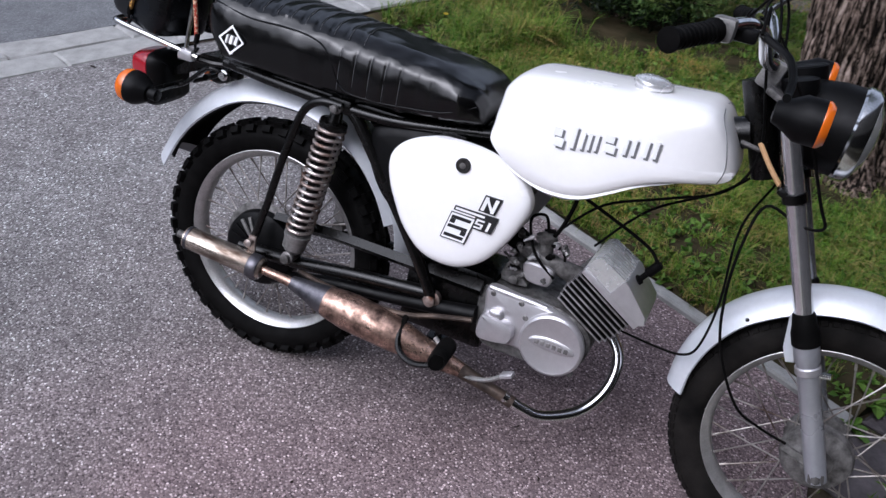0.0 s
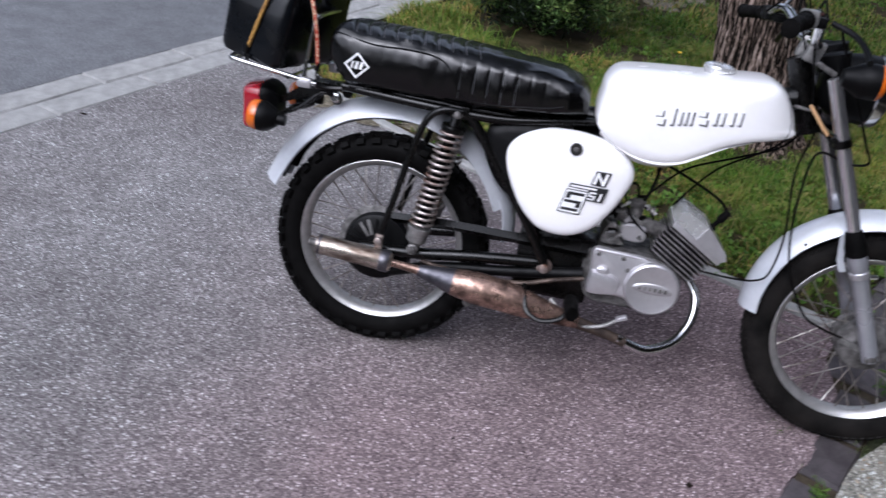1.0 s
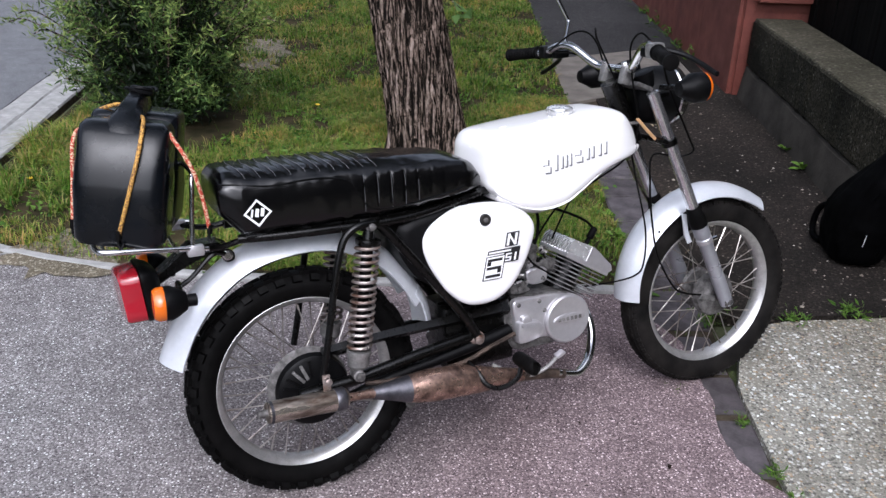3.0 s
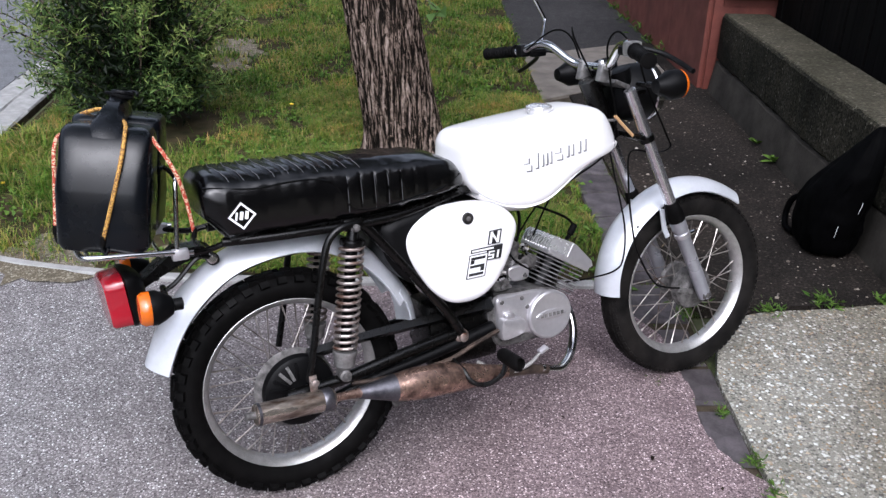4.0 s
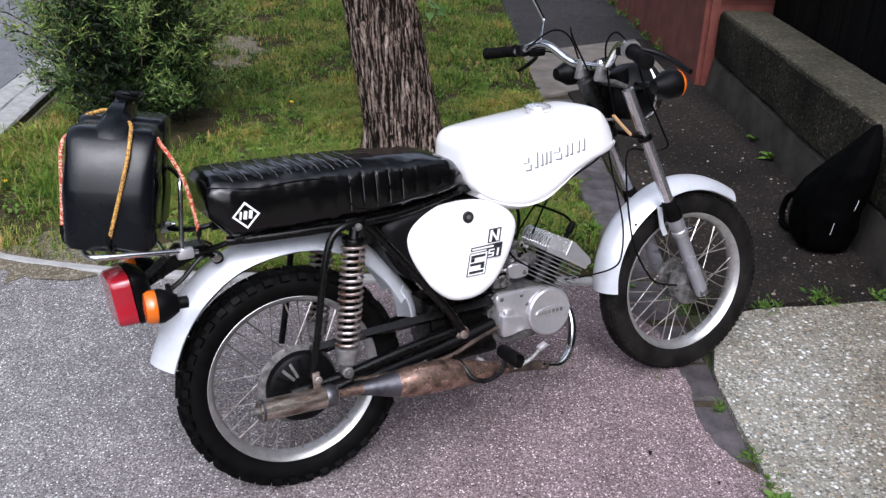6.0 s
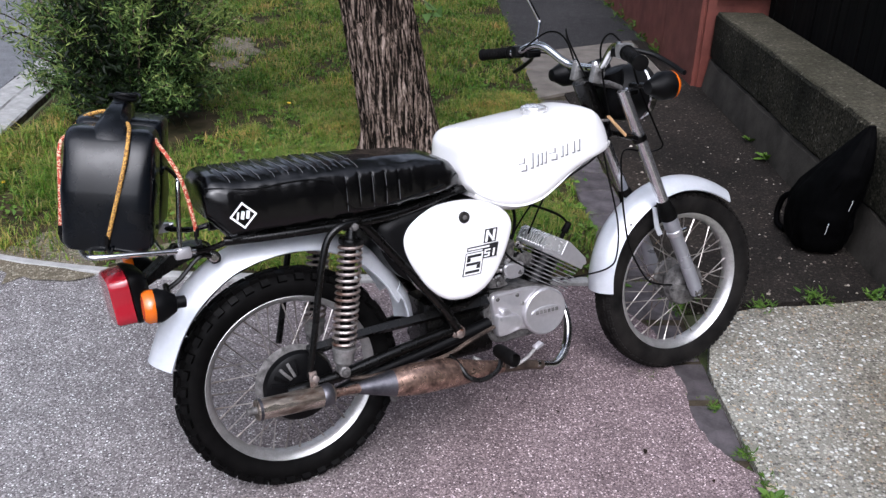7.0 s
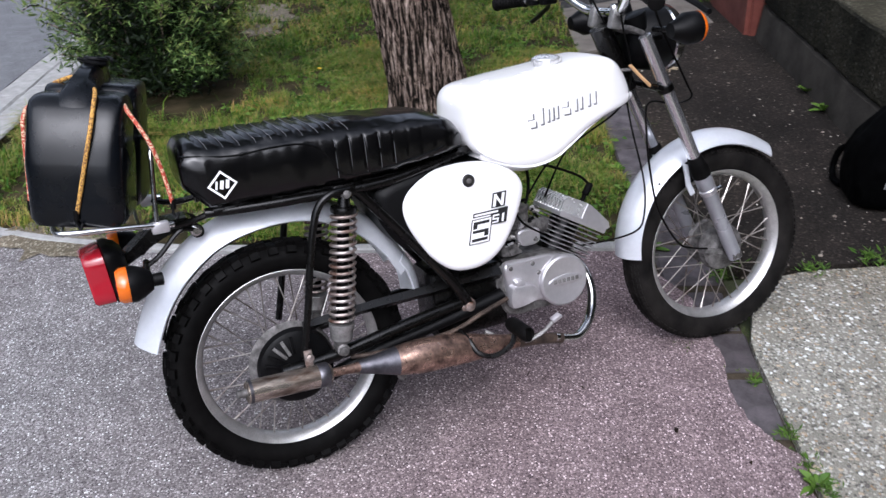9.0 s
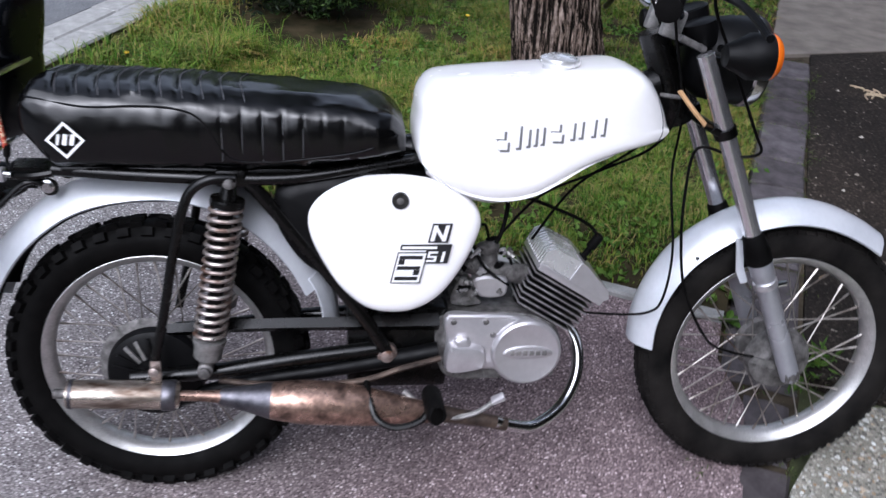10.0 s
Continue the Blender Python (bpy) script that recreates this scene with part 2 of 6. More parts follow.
def plate(outline, y0, y1, n=4, smooth=True, bevel=0.0):
    """An outline in x and z given a thickness from y0 to y1."""
    p = curve(outline, n, True) if smooth else np.array(outline)
    bm = bmesh.new()
    skin(bm, [[(a, y, b) for a, b in p] for y in (y0, y1)])
    if bevel:
        bmesh.ops.bevel(bm, geom=[e for e in bm.edges if e.calc_face_angle(0) > 0.8], offset=bevel, segments=2, affect="EDGES")
    return bm


def mudguard(path, half, drop, thick=0.003, n=6):
    """A curved channel along a line in x and z: rounded across, with turned-down sides."""
    line = curve(path, n)
    t = np.gradient(line, axis=0)
    t /= np.linalg.norm(t, axis=1)[:, None]
    out = np.c_[-t[:, 1], t[:, 0]]
    across = np.linspace(-1, 1, 13)
    rings = []
    for (x, z), o in zip(line, out):
        ring = []
        for s in across:
            d = -drop * abs(s) ** 2.4
            ring.append((x + o[0] * d, s * half, z + o[1] * d))
        for s in across[::-1]:
            d = -drop * abs(s) ** 2.4 - thick
            ring.append((x + o[0] * d, s * (half - thick), z + o[1] * d))
        rings.append(ring)
    bm = bmesh.new()
    skin(bm, rings)
    return bm


def empty(name, m=None):
    ob = new(name)
    ob.empty_display_size = 0.1
    if m is not None:
        ob.matrix_world = m
    return ob


# ---- the setting: street, kerb, driveway, lawn, path, wall ----
# u runs from the street to the house, v along the street.
ACROSS, ALONG = Vector((0.91, -0.4146, 0)), Vector((0.4146, 0.91, 0))


def uv(u, v, z=0.0):
    return ACROSS * u + ALONG * v + Vector((0, 0, z))


def slab(name, outline, top, deep, material):
    """A flat piece of ground from its outline in u and v."""
    bm = bmesh.new()
    skin(bm, [[uv(u, v, z) for u, v in outline] for z in (top - deep, top)])
    return finish(name, bm, material)


meadow = surface("far_ground", (0.05, 0.06, 0.025), (0.10, 0.11, 0.05), 3.0, (0.9, 1.0), bumps=0.5, fine=60)
bm = bmesh.new()
skin(bm, [[(x, -400, -0.05) for x in (-400, 400)], [(x, 400, -0.05) for x in (-400, 400)]], around=False)
tagged(finish("ground", bm, meadow), "flat dark green ground reaching away on all sides", "ground", kind="structure")
KERB_LEAN = -0.088


def kerb_u(v, off=0.0):
    """u of the kerb's middle line at v; it runs slightly askew to the house."""
    return -1.860 + off + KERB_LEAN * v


tagged(slab("road", ((-10.9, -40), (kerb_u(-40, -0.158), -40), (kerb_u(40, -0.158), 40), (-10.9, 40)), -0.004, 0.04, road_mat), "smooth light grey asphalt street", "road", kind="structure")
edge_line = [tuple(q) for q in curve(((-1.68, 1.392), (-1.40, 1.240), (-1.0, 1.128), (-0.5, 1.075), (0.2, 1.068), (0.98, 1.060)), 6)]
worn_edge = [(1.074 + 0.085 * max(0.0, min(1.0, (0.17 - v) / 0.14)) ** 1.5 + 0.020 * noise.noise((v * 5, 0.2, 0.0)) + 0.012 * noise.noise((v * 19, 1.2, 0.0)) + 0.007 * noise.noise((v * 47, 3.1, 0.0)), v) for v in np.linspace(-0.9, 0.6, 150)] + [(1.06, 0.75), (0.985, 0.90)]
drive = slab("driveway", [(kerb_u(-9, 0.156), -9), (1.075, -9), *worn_edge, *edge_line[::-1], (kerb_u(1.40, 0.156), 1.40)], 0.0, 0.045, asphalt)
tagged(drive, "worn pinkish grey asphalt driveway with light stone grains", "driveway", kind="structure")
tagged(slab("pavement", ((1.192, 0.93), (2.6, 1.02), (2.8, 4.19), (1.95, 4.19), (1.18, 3.635)), -0.002, 0.04, path_mat), "dark asphalt footpath with scattered grit", "footpath", kind="structure")
tagged(slab("pavement", ((0.99, 3.51), (1.18, 3.645), (1.94, 4.19), (1.94, 5.20), (0.99, 4.68)), 0.0, 0.04, patch_mat), "beige concrete strip across the footpath", "footpath", kind="structure")
tagged(slab("pavement", ((0.99, 4.69), (1.94, 5.21), (2.95, 5.21), (3.2, 30), (0.99, 30)), -0.002, 0.04, far_path_mat), "dark asphalt footpath beyond the concrete strip", "footpath", kind="structure")
tagged(slab("pavement", ((1.95, 4.20), (2.9, 4.20), (2.95, 5.20), (1.95, 5.20)), -0.002, 0.04, path_mat), "dark asphalt footpath in front of the gate pillar", "footpath", kind="structure")
apron = slab("pavement", ((1.172, -9), (7, -9), (7, 1.01), (2.1, 1.0), *[(2.0 - 0.08 * k, 0.965 - 0.011 * k + 0.014 * noise.noise((k * 0.7, 2.0, 0.0))) for k in range(8)], (1.30, 0.84), (1.26, 0.79), (1.215, 0.64), *[(1.163 + 0.010 * max(0, v) + 0.008 * noise.noise((v * 9, 7.0, 0.0)), v) for v in np.linspace(0.5, -0.9, 30)]), 0.008, 0.05, apron_mat)
tagged(apron, "light washed concrete apron with exposed pebbles", "pavement", kind="structure")

# edging between driveway and lawn
bm = bmesh.new()
rings = []
for (u, v), (u2, v2) in zip(edge_line, edge_line[1:] + [(1.28, 1.058)]):
    d = Vector((v - v2, u2 - u)).normalized()
    rings.append([uv(u + d[0] * s, v + d[1] * s, z) for s, z in ((0.0, -0.04), (0.0, 0.012), (0.006, 0.018), (0.04, 0.016), (0.045, 0.01), (0.045, -0.04))])
skin(bm, rings)
tagged(finish("lawn_edging", bm, kerb_mat), "narrow weathered concrete edging along the lawn", "edging", kind="structure")

# kerb: two rows of flat stones
kerb = slab("kerb", ((kerb_u(-12, -0.157), -12), (kerb_u(-12, 0.154), -12), (kerb_u(20, 0.154), 20), (kerb_u(20, -0.157), 20)), -0.012, 0.04, soil_mat)
tagged(kerb, "flush kerb of two rows of pale concrete stones with dark joints", "kerb", kind="structure")

# grey slabs along the path
border = slab("slab_border", ((1.061, -0.6), (1.166, -0.6), (1.166, 0.5), (1.191, 0.92), (1.179, 3.63), (0.986, 3.50), (0.986, 0.91), (1.061, 0.75)), -0.014, 0.03, soil_mat)
tagged(border, "row of dark grey slabs with mossy joints beside the path", "slab border", kind="structure")

# lawn sheet, gently uneven
lawn_mat = surface("lawn_soil", (0.014, 0.015, 0.007), (0.062, 0.048, 0.027), 6.0, (0.9, 1.0), bumps=0.9, fine=120, spec=0.05)


def lawn_height(u, v):
    p = uv(u, v)
    return 0.012 + 0.012 * noise.noise((p.x * 1.3, p.y * 1.3, 0.3)) + 0.006 * noise.noise((p.x * 6, p.y * 6, 2.0))


def lawn_front(u):
    """The v at which the lawn begins, beyond the edging."""
    if u < edge_line[0][0]:
        return edge_line[0][1] + 0.02
    for (a, b), (c, d) in zip(edge_line, edge_line[1:]):
        if a <= u <= c:
            return b + (d - b) * (u - a) / (c - a) + 0.045
    return edge_line[-1][1] + 0.045


us = np.linspace(0, 1, 45)
ws = np.linspace(0, 1, 90) ** 1.8
verts = []
for w in ws:
    for f in us:
        u = -1.74 + 2.725 * f
        v = lawn_front(u) + w * (26 - lawn_front(u))
        verts.append(uv(u + (1 - f) * KERB_LEAN * (v - 1.35), v, 0))
verts = [Vector((q.x, q.y, lawn_height(q.dot(ACROSS), q.dot(ALONG)))) for q in verts]
faces = [(j * 45 + i, j * 45 + i + 1, j * 45 + i + 46, j * 45 + i + 45) for j in range(89) for i in range(44)]
tagged(raw("lawn", verts, faces, lawn_mat, smooth=True), "uneven lawn soil with thin worn spots", "lawn", kind="structure")

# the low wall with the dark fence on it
# mossy face; the shade it stands in is also put into this dark colour
wall_mat = stones("shaded_mossy_concrete", (0.030, 0.028, 0.022), ((0.0, (0.014, 0.0135, 0.010)), (0.40, (0.034, 0.032, 0.024)), (0.76, (0.058, 0.054, 0.044)), (0.97, (0.12, 0.115, 0.10))),
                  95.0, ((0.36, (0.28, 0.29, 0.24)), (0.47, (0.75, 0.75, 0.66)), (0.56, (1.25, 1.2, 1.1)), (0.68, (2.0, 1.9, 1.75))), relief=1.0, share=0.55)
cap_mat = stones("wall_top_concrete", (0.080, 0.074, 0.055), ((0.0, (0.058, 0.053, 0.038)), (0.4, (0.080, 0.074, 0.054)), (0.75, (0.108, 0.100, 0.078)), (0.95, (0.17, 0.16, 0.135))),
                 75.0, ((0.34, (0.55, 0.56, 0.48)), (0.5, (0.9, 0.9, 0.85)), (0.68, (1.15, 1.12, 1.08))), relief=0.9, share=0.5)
W0, W1 = uv(1.912, -1.2), uv(2.122, 3.80)
wall_dir = (W1 - W0).normalized()
wall_in = Vector((wall_dir.y, -wall_dir.x, 0))
WALL_H, WALL_T = 0.48, 0.30


def wall_at(s, d, z):
    """s metres along the wall, d behind its face."""
    return W0 + wall_dir * s + wall_in * d + Vector((0, 0, z))


wall_len = (W1 - W0).length
bm = bmesh.new()
rings = []
for k in range(161):
    s = wall_len * k / 160
    j = lambda q: 0.008 * noise.noise((s * 3, q, 0.5)) + 0.007 * noise.noise((s * 16, q * 3, 4.5))
    rings.append([wall_at(s, d + j(d * 5 + z), z + (j(z + 7) if z > 0.1 else 0)) for d, z in ((0.024, -0.05), (0.024, 0.19), (0.010, 0.203), (0.0, 0.212), (0.0, 0.3), (0.004, WALL_H - 0.012), (0.014, WALL_H), (WALL_T, WALL_H), (WALL_T, -0.05))])
skin(bm, rings)
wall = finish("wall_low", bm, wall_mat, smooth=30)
foot_mat = surface("smooth_wall_foot", (0.022, 0.020, 0.017), (0.062, 0.056, 0.048), 5.0, (0.8, 0.95), bumps=0.5, fine=90, spec=0.1)
tagged(wall, "low weathered concrete wall, mossy face darkened for its shade", "wall", kind="structure")
bm = bmesh.new()
skin(bm, [[wall_at(wall_len * k / 40, d + 0.004 * noise.noise((k * 0.8, d * 9, 1.0)), z) for d, z in ((0.012, WALL_H - 0.002), (0.018, WALL_H + 0.008), (WALL_T - 0.01, WALL_H + 0.008), (WALL_T - 0.004, WALL_H - 0.002))] for k in range(41)])
part("wall_cap", bm, cap_mat, wall, "paler top of the wall")
bm = bmesh.new()
skin(bm, [[wall_at(wall_len * k / 80, d + 0.005 * noise.noise((k * 0.35, z * 4, 2.0)), z) for d, z in ((-0.030, -0.05), (-0.016, 0.06), (0.004, 0.180 + 0.022 * noise.noise((k * 0.23, 5.0, 0.0))), (0.05, 0.198), (0.05, -0.05))] for k in range(81)])
part("wall_foot", bm, foot_mat, wall, "smoother grey brown plinth under the rough face")

# closing walls: unseen, added to block low sky light and darken reflections
screen_brown = surface("brown_screen_wall", (0.022, 0.020, 0.018), (0.045, 0.041, 0.035), 1.5, (0.9, 1.0), bumps=0.3, fine=30)
screen_green = surface("green_screen_wall", (0.010, 0.016, 0.007), (0.030, 0.045, 0.018), 2.5, (0.9, 1.0), bumps=0.6, fine=25)
for name, u0, u1, v0, v1, h, m, label in (
    ("wall_fence_side", 3.4, 3.8, -9, 30, 5.5, screen_brown, "unseen plain dark wall added behind the fence to block sky"),
    ("wall_behind", -9, 3.4, -9.4, -9, 1.8, screen_green, "unseen plain dark wall added behind the driveway to block sky"),
    ("wall_street", -11.4, -11, -30, 40, 4.5, screen_green, "unseen plain dark wall added across the street to block sky"),
    ("wall_far", -9, 3.4, 30, 30.4, 7.0, screen_green, "unseen plain dark wall added at the far end to block sky"),
):
    bm = bmesh.new()
    skin(bm, [[uv(u, v, z) for u, v in ((u0, v0), (u1, v0), (u1, v1), (u0, v1))] for z in (-0.1, h)])
    tagged(finish(name, bm, m), label, "wall", kind="structure")


# ---- the motorcycle ----
white = surface("white_enamel", (0.86, 0.85, 0.85), (0.90, 0.89, 0.89), 8.0, (0.18, 0.28), bumps=0.005, coat=0.6, grain=0.98)
silver = surface("silver_paint", (0.56, 0.58, 0.62), (0.66, 0.68, 0.72), 12.0, (0.28, 0.42), metal=0.3, bumps=0.02, coat=0.3, grain=0.95)
vinyl = surface("black_vinyl", (0.0007, 0.0007, 0.0008), (0.0016, 0.0016, 0.0018), 25.0, (0.16, 0.26), bumps=0.05, fine=260, spec=0.46)
black_paint = surface("black_frame_paint", (0.0010, 0.0010, 0.0010), (0.0030, 0.0028, 0.0026), 30.0, (0.18, 0.36), bumps=0.05, spec=0.3)
plastic = surface("black_plastic", (0.0010, 0.0010, 0.0012), (0.0030, 0.0030, 0.0034), 35.0, (0.38, 0.55), bumps=0.15, spec=0.14)
rubber = surface("tyre_rubber", (0.0010, 0.0009, 0.0009), (0.0044, 0.0041, 0.0040), 28.0, (0.5, 0.75), bumps=0.3, fine=300, spec=0.07)
rusty_bar = surface("rusty_bar", (0.020, 0.013, 0.010), (0.105, 0.075, 0.058), 26.0, (0.4, 0.7), metal=0.5, bumps=0.3, fine=160)
chrome = surface("chrome", (0.62, 0.62, 0.62), (0.80, 0.80, 0.80), 30.0, (0.10, 0.22), metal=1.0, bumps=0.03)
pale_chrome = surface("pale_chrome", (0.80, 0.80, 0.80), (0.88, 0.88, 0.88), 30.0, (0.2, 0.32), metal=0.7, bumps=0.03)
alloy = surface("rim_alloy", (0.50, 0.49, 0.48), (0.66, 0.65, 0.64), 40.0, (0.32, 0.5), metal=0.85, bumps=0.06)
cast = surface("cast_aluminium", (0.50, 0.485, 0.50), (0.56, 0.545, 0.56), 60.0, (0.30, 0.36), metal=0.7, bumps=0.05, fine=420, grain=0.92)
grimy = surface("grimy_castings", (0.045, 0.042, 0.040), (0.20, 0.19, 0.185), 60.0, (0.55, 0.8), metal=0.5, bumps=0.4, fine=300)
rust_spring = surface("spring_steel", (0.12, 0.055, 0.032), (0.58, 0.53, 0.50), 24.0, (0.25, 0.7), metal=0.8, bumps=0.2)
dark_cast = surface("dark_grimy_casting", (0.006, 0.0055, 0.005), (0.045, 0.042, 0.040), 60.0, (0.5, 0.75), metal=0.3, bumps=0.4, fine=300, spec=0.3)
slider_mat = surface("grey_fork_paint", (0.34, 0.345, 0.375), (0.42, 0.425, 0.455), 10.0, (0.26, 0.36), metal=0.5, bumps=0.02, grain=0.92)
dull_cast = surface("dull_casting", (0.15, 0.145, 0.14), (0.36, 0.35, 0.34), 40.0, (0.35, 0.6), metal=0.6, bumps=0.2, fine=300)
pipe_rust = surface("heat_stained_pipe", (0.055, 0.034, 0.028), (0.62, 0.41, 0.32), 36.0, (0.16, 0.55), metal=0.85, bumps=0.25, fine=130, grain=0.55)
pipe_blue = surface("blued_steel", (0.05, 0.05, 0.06), (0.16, 0.155, 0.17), 30.0, (0.3, 0.5), metal=0.85, bumps=0.1)
pipe_pale = surface("tarnished_silencer", (0.085, 0.048, 0.030), (0.70, 0.62, 0.53), 30.0, (0.18, 0.5), metal=0.9, bumps=0.2, fine=70, grain=0.5, stretch=(0.5, 1.5, 1.5))
amber, _, b = base("amber_lens", (0.58, 0.12, 0.005), 0.18, coat=0.5)
red_lens, _, b = base("red_lens", (0.26, 0.008, 0.016), 0.18, coat=0.5)
glass, _, b = base("headlamp_glass", (0.9, 0.92, 0.92), 0.08)
b.inputs["Transmission Weight"].default_value = 0.6
decal_black = base("black_decal", (0.012, 0.012, 0.013), 0.4)[0]
decal_grey = base("grey_decal", (0.16, 0.16, 0.165), 0.4)[0]
decal_white = base("white_decal", (0.80, 0.80, 0.80), 0.4)[0]
cloth_tan = base("tan_sleeve", (0.55, 0.33, 0.16), 0.7)[0]

BIKE = pose(-0.001, 0.037, 0.013, -10.34, 0, 1.51)
bike = tagged(empty("motorcycle", BIKE), "small white and silver motorcycle leaning on its side stand", "motorcycle")

# everything that turns with the handlebar
STEER_AXIS, STEER = Vector((-0.40, 0, 0.9165)), -1.5
FRONT = Matrix.Translation((0.93, 0, 0.86)) @ Matrix.Rotation(radians(STEER), 4, STEER_AXIS) @ Matrix.Translation((-0.93, 0, -0.86))


def turned(bm):
    return moved(bm, FRONT)


# wheels
dusty_rubber = surface("dusty_tyre_rubber", (0.0032, 0.0030, 0.0029), (0.016, 0.0142, 0.0130), 16.0, (0.6, 0.85), bumps=0.3, fine=300, spec=0.08)


def wheel(name, centre, m, drum, knobs, tyre_r, hub_mat, hub_label):
    """A spoked wheel round the y axis."""
    at = m @ Matrix.Translation(centre)
    rim_line = ((-0.026, 0.2120), (-0.0245, 0.2155), (-0.022, 0.2155), (-0.020, 0.2080), (-0.013, 0.2010), (0, 0.1980), (0.013, 0.2010), (0.020, 0.2080), (0.022, 0.2155),
                (0.0245, 0.2155), (0.026, 0.2120), (0.0215, 0.2060), (0.014, 0.1975), (0, 0.1940), (-0.014, 0.1975), (-0.0215, 0.2060))
    rim = part(name, moved(lathe(rim_line, seg=72, loop=True), at), alloy, bike, "silver alloy rim with a black tyre")
    k = tyre_r - (0.0075 if knobs else 0.001)
    line = ((-0.021, 0.209), (-0.029, 0.217), (-0.0345, 0.228), (-0.037, 0.241), (-0.0355, k - 0.022), (-0.030, k - 0.010), (-0.018, k - 0.002), (0, k), (0.018, k - 0.002),
            (0.030, k - 0.010), (0.0355, k - 0.022), (0.037, 0.241), (0.0345, 0.228), (0.029, 0.217), (0.021, 0.209), (0.012, 0.205), (-0.012, 0.205))
    bm = lathe(line, seg=96, loop=True)
    count = 40 if knobs else 84
    for i in range(count):
        a = 2 * math.pi * i / count
        if knobs:
            rows = ((-0.0325, k - 0.0105, 0.017, 58, 0.0), (0.0325, k - 0.0105, 0.017, -58, 0.0), (-0.0185, k - 0.0025, 0.0095, 18, 0.5), (0.0185, k - 0.0025, 0.0095, -18, 0.5), (0, k, 0.012, 0, 0.0 if i % 2 else 0.5))
        else:
            rows = ((-0.031, k - 0.0105, 0.010, 58, 0.0), (0.031, k - 0.0105, 0.010, -58, 0.0), (-0.017, k - 0.002, 0.007, 15, 0.4), (0.017, k - 0.002, 0.007, -15, 0.4))
        for y, r, w, tip, shift in rows:
            b = a + shift * 2 * math.pi / count
            h = 0.0165 if knobs else 0.0035
            length = 2 * math.pi * r / count * (0.58 if knobs else 0.7)
            turn = Matrix.Rotation(-b, 4, "Y") @ Matrix.Translation((0, y, r)) @ Matrix.Rotation(radians(tip), 4, "X")
            vs = [bm.verts.new(turn @ Vector((sx * length / 2 * q, sy * w / 2 * q, z))) for z, q in ((-h / 2, 1.0), (h / 2, 0.84)) for sx, sy in ((-1, -1), (1, -1), (1, 1), (-1, 1))]
            for f in ((4, 5, 6, 7), (0, 1, 5, 4), (1, 2, 6, 5), (2, 3, 7, 6), (3, 0, 4, 7)):
                bm.faces.new([vs[n] for n in f])
    part("tyre", moved(bm, at), rubber if knobs else dusty_rubber, rim, "dusty black knobbly tyre" if knobs else "dusty black road tyre with fine ribs")
    hub_line = ((-0.052, 0.012), (-0.05, 0.030), (-0.044, 0.034), (-0.040, drum), (-0.030, drum + 0.004), (-0.026, drum - 0.004), (-0.02, 0.032), (0.016, 0.032), (0.02, drum - 0.006), (0.03, drum), (0.036, drum - 0.004), (0.042, 0.03), (0.05, 0.012))
    part("hub", moved(lathe(hub_line, seg=40), at), hub_mat, rim, hub_label)
    for i in range(36):
        side = -1 if i % 2 else 1
        a = 2 * math.pi * i / 36
        lead = (1 if (i // 2) % 2 else -1) * radians(38)
        r0 = drum - 0.001
        p0 = Vector((math.cos(a + lead) * r0, side * 0.028, math.sin(a + lead) * r0))
        p1 = Vector((math.cos(a) * 0.194, side * 0.004, math.sin(a) * 0.194))
        bm = bar(p0, p1, 0.0016, 5)
        bar(p0.lerp(p1, 0.9), p1, 0.0026, 5, bm)
        part("spoke", moved(bm, at), spoke_mat, rim)
    return rim


spoke_mat = surface("spoke_steel", (0.10, 0.07, 0.055), (0.55, 0.52, 0.49), 14.0, (0.28, 0.55), metal=0.85, bumps=0.05)
fork_mat = surface("dull_fork_chrome", (0.72, 0.71, 0.73), (0.84, 0.83, 0.85), 8.0, (0.14, 0.22), metal=0.9, bumps=0.02)
rear_wheel = wheel("rear_wheel", (0.0, 0, 0.263), Matrix(), 0.052, True, 0.280, grimy, "dull grey cast hub")
front_wheel = wheel("front_wheel", (1.2165, 0.0, 0.260), FRONT, 0.062, False, 0.2795, grimy, "grimy grey brake hub")

# chain guard round the rear sprocket, chain tubes and swing arm
bm = lathe(((-0.085, 0.02), (-0.083, 0.075), (-0.078, 0.084), (-0.062, 0.088), (-0.058, 0.082)), (0.002, 0, 0.265), seg=40)
guard = part("sprocket_cover", bm, plastic, bike, "round black sprocket cover with radial ribs")
for k in range(5):
    a = radians(95 + k * 17)
    c = Vector((0.002 + 0.055 * math.cos(a), -0.0855, 0.265 + 0.055 * math.sin(a)))
    part("rib", block((0.040, 0.006, 0.0075), c, 0.0015, Matrix.Rotation(-a, 3, "Y")), dull_cast if k in (1, 2) else plastic, guard)
part("hub_flange", lathe(((-0.056, 0.020), (-0.056, 0.088), (-0.050, 0.098), (-0.044, 0.094), (-0.042, 0.03)), (-0.004, 0, 0.267), seg=44), grimy, guard, "dull grey hub flange")
part("axle_nut", lathe(((-0.115, 0.007), (-0.113, 0.011), (-0.10, 0.011), (-0.098, 0.016), (-0.092, 0.016)), (0, 0, 0.265), seg=6), grimy, bike)
part("chain_tube", tube(((0.03, -0.070, 0.350, 0.012), (0.18, -0.075, 0.360, 0.013), (0.34, -0.075, 0.362, 0.014), (0.52, -0.075, 0.365, 0.018)), None, 4), black_paint, bike, "black rubber chain tube with a dusty top")
